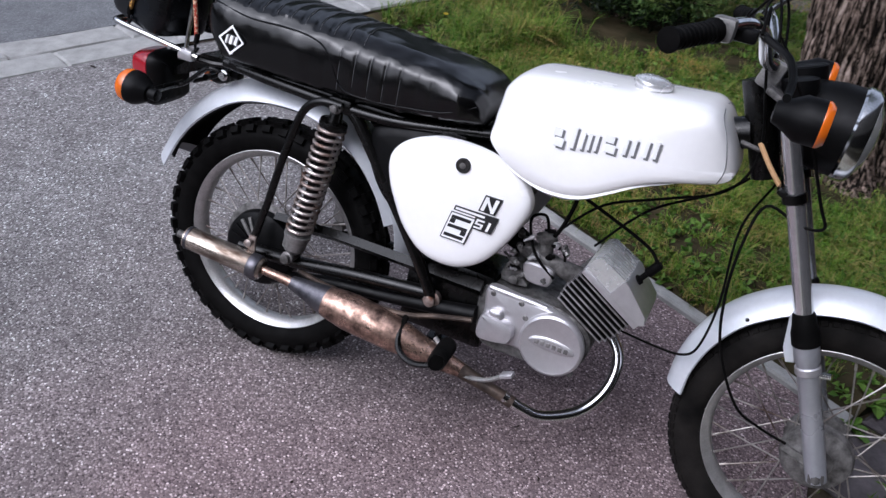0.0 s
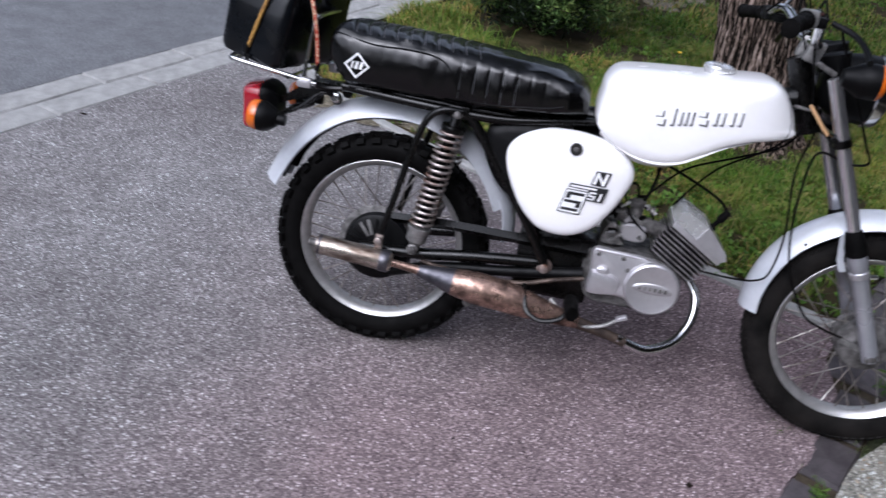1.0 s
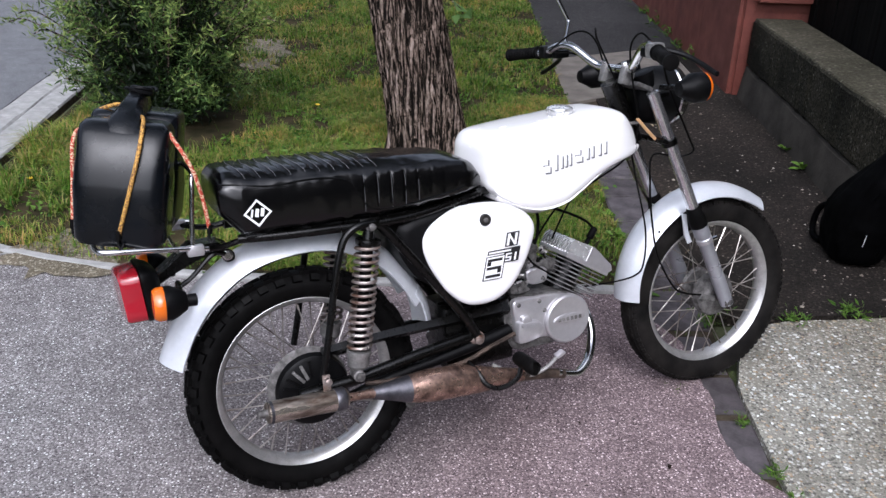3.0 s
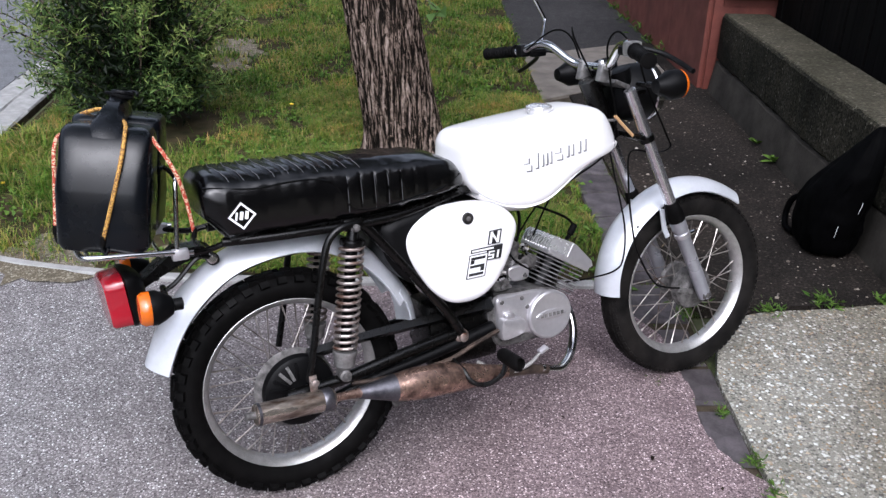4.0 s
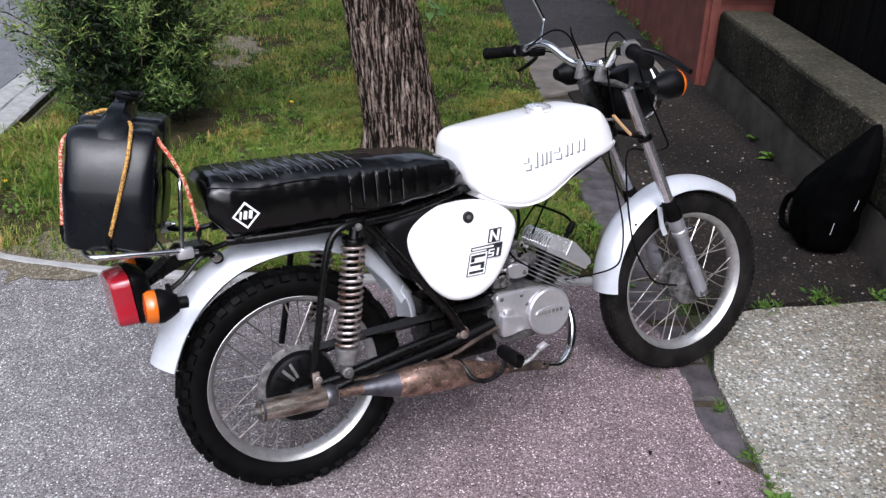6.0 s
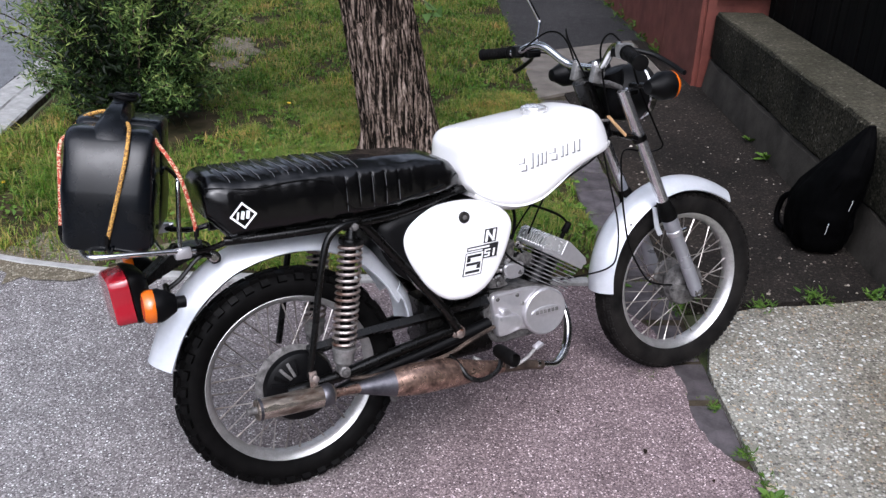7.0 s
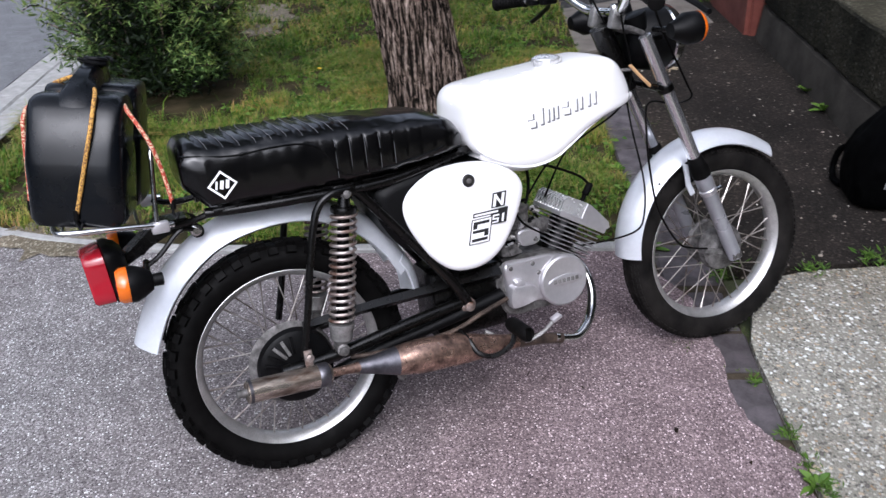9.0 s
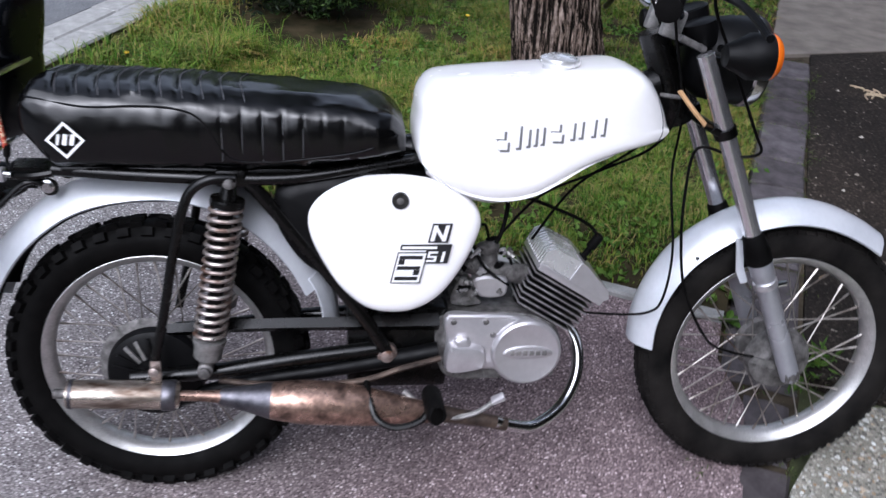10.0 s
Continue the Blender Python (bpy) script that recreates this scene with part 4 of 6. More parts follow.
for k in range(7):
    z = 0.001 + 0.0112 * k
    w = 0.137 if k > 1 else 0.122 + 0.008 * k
    part("fin", moved(block((w, 0.130, 0.0030), (0.004, 0, z), 0.0012), CYL), fin_mat, cyl, "thin dusty cooling fin")
    # black plate added so the gaps between fins look shaded
    part("fin_gap_shade", moved(block((w - 0.006, 0.124, 0.0048), (0.004, 0, z), 0.001), CYL), plastic, cyl, "black plate that stands in for shade between the fins")
head = part("cylinder_head", moved(block((0.148, 0.138, 0.015), (0.008, 0, 0.0825), 0.003), CYL), cast, bike, "pale aluminium cylinder head with fine fins")
# the shade between the head fins is put into this black core
part("head_gap_shade", moved(block((0.062, 0.122, 0.020), (-0.028, 0, 0.098), 0.002), CYL), plastic, head, "black core that darkens the gaps between the head fins")
for k in range(11):
    part("head_fin", moved(plate(((-0.068, 0.086), (-0.068, 0.114), (-0.058, 0.126), (0.004, 0.130), (0.004, 0.086)), -0.0665 + 0.0127 * k, -0.0617 + 0.0127 * k, smooth=False, bevel=0.001), CYL), pale_chrome, head)
part("head_cover", moved(plate(((0.000, 0.088), (0.000, 0.128), (0.010, 0.129), (0.078, 0.108), (0.088, 0.096), (0.082, 0.088)), -0.069, 0.069, smooth=False, bevel=0.005), CYL), cast, head, "smooth sloping front of the head")
plug = part("spark_plug", moved(lathe(((0.0, 0.010), (0.012, 0.010), (0.014, 0.006), (0.03, 0.006), (0.032, 0.010), (0.060, 0.0095), (0.064, 0.006)), (0.022, -0.004, 0.118), (0.05, 0, 1), 12), CYL), rubber, head, "black spark plug cap")
tip = CYL @ Vector((0.024, -0.004, 0.176))
part("ignition_lead", tube((tuple(tip), tuple(tip + Vector((-0.03, 0, 0.03))), (0.70, -0.03, 0.585), (0.62, -0.03, 0.612), (0.57, -0.02, 0.622)), 0.0035, 7), rubber, bike)

# carburettor
carb = part("carburettor", pillow(((0.585, 0.438), (0.600, 0.448), (0.640, 0.446), (0.648, 0.430), (0.640, 0.408), (0.598, 0.408)), ((-0.062, 0.004), (-0.058, 0.0), (-0.01, 0.0), (-0.006, 0.004))), cast, bike, "small grimy carburettor")
part("carb_body", bar((0.618, -0.034, 0.440), (0.612, -0.034, 0.500), 0.016, 16), grimy, carb)
part("carb_top", lathe(((0.0, 0.020), (0.004, 0.0215), (0.012, 0.0215), (0.014, 0.016), (0.020, 0.006)), (0.612, -0.034, 0.490), (-0.1, 0, 1), 16), grimy, carb)
part("intake", tube(((0.560, -0.03, 0.470, 0.020), (0.60, -0.034, 0.458, 0.019), (0.65, -0.03, 0.446, 0.018), (0.69, -0.01, 0.43, 0.022)), None, 14), grimy, carb, "short intake stub")
part("intake_hose", tube(((0.50, -0.02, 0.50, 0.026), (0.535, -0.025, 0.482, 0.024), (0.575, -0.03, 0.466, 0.022)), None, 14), rubber, carb)
rng = np.random.default_rng(77)
for k in range(26):
    q = Vector((rng.uniform(0.555, 0.665), rng.uniform(-0.068, -0.025), rng.uniform(0.405, 0.515)))
    r, l = rng.uniform(0.004, 0.009), rng.uniform(0.010, 0.026)
    part("carb_fitting", lathe(((0, r * 0.7), (0.001, r), (l * 0.5, r), (l * 0.55, r * 0.6), (l, r * 0.6)), q, (rng.normal(), -0.8, rng.normal()), 8), (cast, grimy, rubber, dull_cast)[k % 4], carb)
part("throttle_cable", tube(((0.612, -0.034, 0.51), (0.60, -0.045, 0.545), (0.575, -0.05, 0.53), (0.60, -0.06, 0.47), (0.65, -0.06, 0.43)), 0.003, 6), rubber, carb)
part("engine_mount", pillow(((0.545, 0.388), (0.552, 0.430), (0.575, 0.436), (0.590, 0.405), (0.60, 0.388)), ((-0.05, 0.002), (-0.048, 0.0), (0.048, 0.0), (0.05, 0.002)), 3), grimy, bike)
part("fuel_hose", tube(((0.64, 0.02, 0.63), (0.645, -0.02, 0.58), (0.635, -0.035, 0.53), (0.622, -0.036, 0.500)), 0.0042, 8), rubber, bike)
part("fuel_tap", block((0.05, 0.02, 0.022), (0.615, -0.02, 0.622), 0.006), plastic, bike)

# exhaust
header = part("exhaust_header", tube(((0.735, 0.030, 0.362, 0.0145), (0.758, 0.042, 0.332, 0.0140), (0.808, 0.021, 0.279, 0.0130), (0.811, -0.014, 0.219, 0.0125), (0.776, -0.056, 0.169, 0.0125), (0.713, -0.105, 0.154, 0.0125), (0.668, -0.121, 0.164, 0.0125), (0.628, -0.130, 0.181, 0.0125)), None, 14), chrome, bike, "chromed exhaust header bent under the engine")
part("header_flange", lathe(((-0.006, 0.024), (0.0, 0.026), (0.010, 0.026), (0.014, 0.018)), (0.742, 0.034, 0.352), (0.5, 0.1, -1), 20), grimy, header)
chamber = part("expansion_chamber", tube(((0.535, -0.1215, 0.195, 0.0158), (0.53, -0.122, 0.196, 0.0165), (0.46, -0.128, 0.207, 0.0255), (0.38, -0.133, 0.222, 0.0365), (0.33, -0.135, 0.2295, 0.0395), (0.27, -0.137, 0.2355, 0.0400), (0.215, -0.137, 0.240, 0.0335)), None, 24, 6), pipe_rust, bike, "rust brown heat-stained expansion chamber")
part("front_pipe", tube(((0.650, -0.126, 0.172, 0.0134), (0.60, -0.130, 0.186, 0.0132), (0.532, -0.124, 0.196, 0.0163)), None, 16, 5), rusty_bar, chamber, "sooty pipe joining header and chamber")
part("rear_cone", tube(((0.216, -0.137, 0.240, 0.0336), (0.17, -0.137, 0.2455, 0.0235), (0.125, -0.137, 0.2505, 0.0145)), None, 24, 4), pipe_blue, chamber, "blued steel rear cone")
part("stinger", tube(((0.126, -0.140, 0.2515, 0.0120), (0.09, -0.144, 0.256, 0.0098), (0.045, -0.150, 0.2615, 0.0098)), None, 16, 4), pipe_rust, chamber)
sil = part("silencer", tube(((0.056, -0.1485, 0.2603, 0.012), (0.0555, -0.1486, 0.2604, 0.0235), (0.02, -0.151, 0.2635, 0.0255), (-0.01, -0.153, 0.266, 0.0255), (-0.117, -0.162, 0.275, 0.0245), (-0.125, -0.1625, 0.2757, 0.0215), (-0.126, -0.1626, 0.2758, 0.008)), None, 24, 3), pipe_pale, bike, "tarnished cylindrical silencer with brown stains")
part("tail_pipe", tube(((-0.123, -0.1622, 0.2755, 0.0085), (-0.149, -0.165, 0.278, 0.0085)), None, 12, 1), grimy, sil)
part("clamp_band", lathe(((-0.012, 0.0262), (-0.010, 0.0275), (0.010, 0.0275), (0.012, 0.0262)), (0.040, -0.1497, 0.2617), (1, 0.084, -0.085), 24), pipe_blue, sil, "dark clamp band")
part("end_ring", lathe(((-0.004, 0.0215), (-0.003, 0.0262), (0.003, 0.0262), (0.004, 0.0215)), (-0.121, -0.162, 0.2753), (1, 0.084, -0.085), 24), pipe_blue, sil)
part("silencer_lug", block((0.018, 0.006, 0.05), (0.018, -0.136, 0.297), 0.002), rust_spring, sil)
part("silencer_bolt", lathe(((0, 0.006), (0.012, 0.009), (0.016, 0.009), (0.018, 0.006)), (0.018, -0.140, 0.310), (0, -1, 0), 12), rust_spring, sil)

# footrests and pedals
for y in (-1, 1):
    rest = part("footrest", tube(((0.385, y * 0.10, 0.265), (0.392, y * 0.150, 0.245), (0.405, y * 0.172, 0.218), (0.440, y * 0.182, 0.206), (0.485, y * 0.182, 0.222), (0.502, y * 0.172, 0.255)), 0.0065, 8), black_paint, bike, "bent black footrest bar")
    part("footrest_rubber", tube(((0.502, y * 0.158, 0.262, 0.0170), (0.502, y * 0.168, 0.262, 0.0185), (0.505, y * 0.226, 0.260, 0.0185), (0.506, y * 0.234, 0.260, 0.0160)), None, 12, 3), rubber, rest, "ribbed rubber footrest")
part("brake_pedal", tube(((0.455, -0.105, 0.235, 0.0055), (0.520, -0.130, 0.195, 0.0055), (0.580, -0.142, 0.205, 0.005), (0.618, -0.146, 0.232, 0.005)), None, 8), dull_cast, bike, "worn steel brake pedal")
part("pedal_pad", block((0.026, 0.022, 0.008), (0.628, -0.146, 0.240), 0.003, Matrix.Rotation(radians(-25), 3, "Y")), cast, bike)
part("brake_rod", tube(((0.12, -0.100, 0.262), (0.211, -0.110, 0.257), (0.364, -0.110, 0.260), (0.45, -0.110, 0.286), (0.522, -0.105, 0.304)), 0.0058, 8), rusty_bar, bike, "rusty brown brake rod")
part("side_stand", tube(((0.40, 0.085, 0.275), (0.385, 0.14, 0.16), (0.365, 0.215, 0.048)), 0.010, 10), black_paint, bike, "extended black side stand")
part("stand_foot", block((0.05, 0.035, 0.010), (0.362, 0.221, 0.0455), 0.003, Matrix.Rotation(radians(10.3), 3, "X")), black_paint, bike)
part("stand_bracket", plate(((0.235, 0.185), (0.250, 0.195), (0.262, 0.150), (0.250, 0.140), (0.240, 0.150)), -0.05, -0.044, smooth=False), grimy, bike)

# front fork, headlamp, handlebar
FK = Vector((0.270, 0, -0.620)).normalized()
for y in (-0.090, 0.090):
    foot = Vector((1.2205, y, 0.2520))
    slider = part("fork_leg", turned(lathe(((-0.012, 0.013), (-0.010, 0.0185), (0.02, 0.0195), (0.225, 0.0195), (0.230, 0.0225), (0.262, 0.0225), (0.266, 0.019)), foot, -FK, 20)), slider_mat, bike, "silver grey telescopic fork leg")
    part("fork_tube", turned(lathe(((0.26, 0.0160), (0.672, 0.0160), (0.674, 0.012)), foot, -FK, 20)), fork_mat, slider, "dull chromed fork tube")
    part("dust_seal", turned(lathe(((0.258, 0.020), (0.262, 0.0245), (0.285, 0.0245), (0.300, 0.021), (0.318, 0.0195), (0.322, 0.0165)), foot, -FK, 20)), rubber, slider, "black rubber dust seal")
    part("clamp_ring", turned(lathe(((0.205, 0.0205), (0.207, 0.0225), (0.219, 0.0225), (0.221, 0.0205)), foot, -FK, 20)), cast, slider)
    part("axle_bolt", turned(lathe(((0.0, 0.012), (0.012, 0.012), (0.013, 0.016), (0.020, 0.016), (0.021, 0.009), (0.025, 0.008)), (foot.x, y - math.copysign(0.004, y), foot.z), (0, math.copysign(1, y), 0), 6)), grimy, slider)
    part("clamp_screw", turned(bar(foot - FK * 0.212 + Vector((0.02, -0.004, 0)), foot - FK * 0.212 + Vector((0.038, -0.004, 0.004)), 0.006, 8)), chrome, slider)
part("brake_plate", turned(lathe(((0.030, 0.012), (0.060, 0.014), (0.062, 0.030), (0.056, 0.036), (0.054, 0.052), (0.050, 0.062), (0.040, 0.066), (0.034, 0.066)), (1.2165, 0, 0.260), (0, -1, 0), 44)), grimy, bike, "grimy grey brake plate with a cable lever")
part("brake_lever", turned(plate(((1.150, 0.262), (1.158, 0.272), (1.205, 0.262), (1.205, 0.246)), -0.064, -0.058, smooth=False)), dull_cast, bike)
part("front_axle", turned(bar((1.2165, -0.09, 0.2560), (1.2165, 0.09, 0.2560), 0.008, 10)), grimy, bike)
part("lower_yoke", turned(block((0.042, 0.210, 0.014), (0.998, 0, 0.735), 0.005, Matrix.Rotation(radians(23), 3, "Y"))), black_paint, bike, "black lower fork yoke")
for y in (-0.09, 0.09):
    part("yoke_clamp", turned(lathe(((-0.010, 0.0165), (-0.008, 0.0205), (0.008, 0.0205), (0.010, 0.0165)), (1.0085, y, 0.735), FK, 18)), black_paint, bike)
part("upper_yoke", turned(block((0.050, 0.185, 0.012), (0.930, 0, 0.884), 0.005, Matrix.Rotation(radians(23), 3, "Y"))), grimy, bike, "grey upper fork yoke")
for y in (-0.045, 0.045):
    part("bar_clamp", turned(block((0.036, 0.024, 0.050), (0.905, y, 0.912), 0.008, Matrix.Rotation(radians(15), 3, "Y"))), dull_cast, bike, "grey cast handlebar clamp")
    part("clamp_bolt", turned(lathe(((0.0, 0.008), (0.010, 0.008), (0.012, 0.005)), (0.898, y, 0.936), (-0.2, 0, 1), 6)), chrome, bike)
bars = part("handlebar", turned(tube(((0.797, 0.385, 0.950), (0.835, 0.26, 0.961), (0.850, 0.20, 0.980), (0.866, 0.155, 0.978), (0.890, 0.095, 0.940), (0.905, 0.055, 0.927), (0.905, -0.055, 0.927), (0.890, -0.095, 0.940), (0.878, -0.145, 0.980), (0.862, -0.19, 0.994), (0.838, -0.24, 0.994), (0.776, -0.390, 0.973)), 0.0112, 12)), chrome, bike, "chromed handlebar with black grips")
for y in (-1, 1):
    a, b = (Vector((0.773, -0.398, 0.972)), Vector((0.821, -0.281, 0.987))) if y < 0 else (Vector((0.795, 0.391, 0.950)), Vector((0.836, 0.268, 0.961)))
    d = (b - a).normalized()
    prof = [(0.0, 0.0135), (0.001, 0.0180), (0.006, 0.0180)]
    for k in range(9):
        prof += [(0.009 + 0.011 * k, 0.0148), (0.0105 + 0.011 * k, 0.0162), (0.0165 + 0.011 * k, 0.0162), (0.018 + 0.011 * k, 0.0148)]
    part("grip", turned(lathe(prof + [(0.112, 0.0185), (0.118, 0.0185), (0.119, 0.013)], a, d, 18)), rubber, bars, "ribbed black rubber grip")
    part("switch_block", turned(block((0.036, 0.036, 0.036), b + d * 0.014, 0.010)), dull_cast if y < 0 else plastic, bars, "grey throttle housing" if y < 0 else "black switch housing")
    part("lever", turned(tube([(b.x + 0.018, y * 0.225, 0.958), (b.x + 0.050, y * 0.255, 0.940), (b.x + 0.058, y * 0.320, 0.912), (b.x + 0.062, y * 0.375, 0.893), (b.x + 0.064, y * 0.384, 0.892)] if y > 0 else [(0.885, -0.215, 0.985), (0.925, -0.25, 0.970), (0.940, -0.295, 0.950), (0.941, -0.335, 0.934), (0.941, -0.345, 0.932)], 0.0062, 8)), plastic, bars, "black hand lever")
    part("lever_mount", turned(block((0.045, 0.024, 0.022), (b.x + 0.030, y * 0.218, b.z - 0.005), 0.006)), plastic, bars)
mirror = part("mirror_stem", turned(tube(((0.856, 0.180, 0.984), (0.868, 0.195, 1.000), (0.900, 0.236, 1.030), (0.909, 0.247, 1.042), (0.904, 0.249, 1.056), (0.871, 0.251, 1.116), (0.850, 0.254, 1.155), (0.842, 0.256, 1.172)), 0.0050, 8)), chrome, bars, "bent chromed mirror stem")
bm = lathe(((-0.014, 0.008), (-0.012, 0.030), (-0.004, 0.052), (0.004, 0.055), (0.006, 0.050)), (0.838, 0.260, 1.215), (-1, -0.1, 0.05), 26)
part("mirror_head", turned(bm), plastic, bars, "round black rear-view mirror")

# headlamp and front indicators
HL = Vector((1.0, 0, 0.848))
part("headlamp", turned(lathe(((-0.055, 0.0), (-0.054, 0.030), (-0.045, 0.052), (-0.020, 0.070), (0.02, 0.077), (0.055, 0.0785)), HL, (1, 0, -0.05), 36)), plastic, bike, "round black headlamp shell with a chrome rim")
lamp = bpy.data.objects["headlamp"]
part("headlamp_rim", turned(lathe(((0.052, 0.0795), (0.056, 0.0825), (0.072, 0.0815), (0.080, 0.076), (0.081, 0.071), (0.074, 0.071)), HL, (1, 0, -0.05), 36)), chrome, lamp, "chrome headlamp rim")
part("reflector", turned(lathe(((0.02, 0.012), (0.03, 0.035), (0.05, 0.058), (0.076, 0.0715)), HL, (1, 0, -0.05), 30)), chrome, lamp)
part("headlamp_lens", turned(lathe(((0.074, 0.0712), (0.082, 0.069), (0.092, 0.050), (0.098, 0.025), (0.099, 0.0)), HL, (1, 0, -0.05), 30)), glass, lamp, "domed headlamp glass")
part("headlamp_bracket", turned(block((0.04, 0.20, 0.012), (0.978, 0, 0.86), 0.004)), black_paint, lamp)
for y in (-1, 1):
    c = Vector((0.981, y * 0.222, 0.888))
    ind = part("indicator", turned(lathe(((-0.052, 0.010), (-0.050, 0.017), (-0.030, 0.026), (-0.012, 0.036), (0.012, 0.0362), (0.018, 0.0362)), c, (1, 0, 0), 28)), plastic, bike, "black cone-shaped indicator with an amber lens")
    part("lens", turned(lathe(((0.016, 0.0356), (0.018, 0.0362), (0.023, 0.0358), (0.030, 0.030), (0.032, 0.0)), c, (1, 0, 0), 28)), amber, ind, "amber lens")
    part("indicator_stalk", turned(bar((0.975, y * 0.095, 0.880), (0.972, y * 0.200, 0.887), 0.007, 10)), black_paint, ind)
part("speedometer", turned(lathe(((-0.05, 0.020), (-0.045, 0.034), (0.0, 0.038), (0.012, 0.038), (0.014, 0.034), (0.012, 0.030), (0.012, 0.0)), (0.955, 0.03, 0.918), (-0.35, 0, 1), 28)), plastic, bike, "round black instrument")
part("ignition_cup", turned(lathe(((-0.03, 0.022), (0.0, 0.030), (0.012, 0.030), (0.014, 0.024)), (0.955, -0.045, 0.905), (-0.35, 0, 1), 24)), plastic, bike)

# cables
for k, (r, pts, mat) in enumerate((
    (0.0026, ((0.872, -0.205, 0.985), (0.870, -0.15, 1.02), (0.875, -0.10, 0.985), (0.90, -0.075, 0.90), (0.93, -0.06, 0.78), (0.90, -0.05, 0.70), (0.80, -0.05, 0.65), (0.70, -0.04, 0.60), (0.63, -0.036, 0.52)), rubber),
    (0.0026, ((0.83, 0.21, 0.970), (0.865, 0.13, 1.02), (0.885, 0.07, 1.00), (0.91, 0.05, 0.90), (0.95, 0.045, 0.76), (0.90, 0.03, 0.68), (0.78, 0.02, 0.60), (0.70, 0.0, 0.50)), rubber),
    (0.0028, ((0.900, -0.215, 0.975), (0.930, -0.16, 0.94), (0.985, -0.125, 0.86), (1.045, -0.122, 0.745), (1.065, -0.115, 0.705), (1.030, -0.095, 0.692), (0.97, -0.070, 0.700), (0.955, -0.080, 0.62), (0.960, -0.085, 0.52), (0.985, -0.080, 0.42), (1.045, -0.075, 0.32), (1.10, -0.065, 0.288), (1.155, -0.058, 0.272)), rubber),
    (0.0025, ((0.84, 0.2, 0.965), (0.90, 0.15, 0.95), (0.97, 0.10, 0.85), (0.985, 0.06, 0.74), (0.945, -0.03, 0.64), (0.955, -0.062, 0.50), (0.948, -0.065, 0.405), (0.925, -0.058, 0.372), (0.87, -0.03, 0.355), (0.79, -0.01, 0.352)), rubber),
    (0.0045, ((0.925, -0.062, 0.800), (0.955, -0.068, 0.765), (0.985, -0.070, 0.735)), cloth_tan),
    (0.0040, ((0.895, -0.05, 0.790), (0.930, -0.062, 0.788)), grimy),
    (0.0026, ((0.90, 0.0, 0.90), (0.86, 0.02, 1.0), (0.88, 0.06, 1.03), (0.90, 0.08, 0.99), (0.92, 0.06, 0.90)), rubber),
)):
    part("cable", tube(pts, r, 7, 6), mat, bike, "tan sheathed cable end" if mat is cloth_tan else "black control cable")

# tail: bracket, light, indicators, rack
part("tail_bracket", plate(((-0.150, 0.625), (-0.165, 0.640), (-0.225, 0.640), (-0.300, 0.585), (-0.300, 0.570), (-0.215, 0.606)), -0.030, 0.030, smooth=False), black_paint, bike, "black tail light bracket")
for y in (-1, 1):
    part("tail_stay", tube(((-0.150, y * 0.052, 0.614), (-0.185, y * 0.06, 0.622), (-0.24, y * 0.06, 0.575), (-0.30, y * 0.05, 0.545)), 0.0055, 8), black_paint, bike)
    part("stay_bolt", lathe(((0, 0.012), (0.005, 0.012), (0.006, 0.0075), (0.011, 0.0075)), (-0.152, y * 0.050, 0.614), (0, y, 0), 12), chrome, bike)
    part("stay_lug", plate(((-0.172, 0.632), (-0.140, 0.622), (-0.138, 0.602), (-0.158, 0.600)), y * 0.046, y * 0.052), black_paint, bike)
tail = part("tail_light", pillow(((-0.060, -0.050), (-0.062, 0.0), (-0.058, 0.050), (0.0, 0.060), (0.058, 0.050), (0.062, 0.0), (0.058, -0.050), (0.0, -0.060)), ((0.0, 0.004), (0.002, 0.0), (0.036, 0.003), (0.042, 0.008))), red_lens, bike, "square red tail light on a black housing")
tail.matrix_local = Matrix.Translation((-0.340, -0.008, 0.556)) @ Matrix.Rotation(radians(94), 4, "Z") @ Matrix.Rotation(radians(-4), 4, "X")
part("tail_housing", pillow(((-0.062, -0.052), (-0.064, 0.0), (-0.060, 0.052), (0.0, 0.062), (0.060, 0.052), (0.064, 0.0), (0.060, -0.052), (0.0, -0.062)), ((-0.040, 0.024), (-0.030, 0.010), (-0.012, 0.0), (-0.001, 0.0))), plastic, tail, "black light housing")
for y in (-1, 1):
    c = Vector((-0.279, y * 0.150, 0.560))
    ind = part("indicator", lathe(((-0.040, 0.008), (-0.038, 0.013), (-0.020, 0.013), (-0.018, 0.019), (0.0, 0.030), (0.014, 0.0362), (0.026, 0.0362)), c, (-1, 0, 0.04), 28), plastic, bike, "black cone-shaped indicator with an amber lens")
    part("lens", lathe(((0.024, 0.0354), (0.026, 0.0362), (0.040, 0.0354), (0.048, 0.030), (0.050, 0.0)), c, (-1, 0, 0.04), 28), amber, ind, "amber lens")
    part("indicator_stalk", bar((-0.262, y * 0.04, 0.566), (-0.268, y * 0.135, 0.560), 0.007, 10), black_paint, ind)
rack = part("luggage_rack", tube(((-0.195, -0.088, 0.645), (-0.30, -0.100, 0.661), (-0.388, -0.100, 0.671), (-0.412, -0.080, 0.673), (-0.417, 0.0, 0.674), (-0.412, 0.15, 0.673), (-0.388, 0.175, 0.671), (-0.30, 0.177, 0.661), (-0.195, 0.175, 0.648)), 0.0062, 10), chrome, bike, "chromed tube luggage rack")
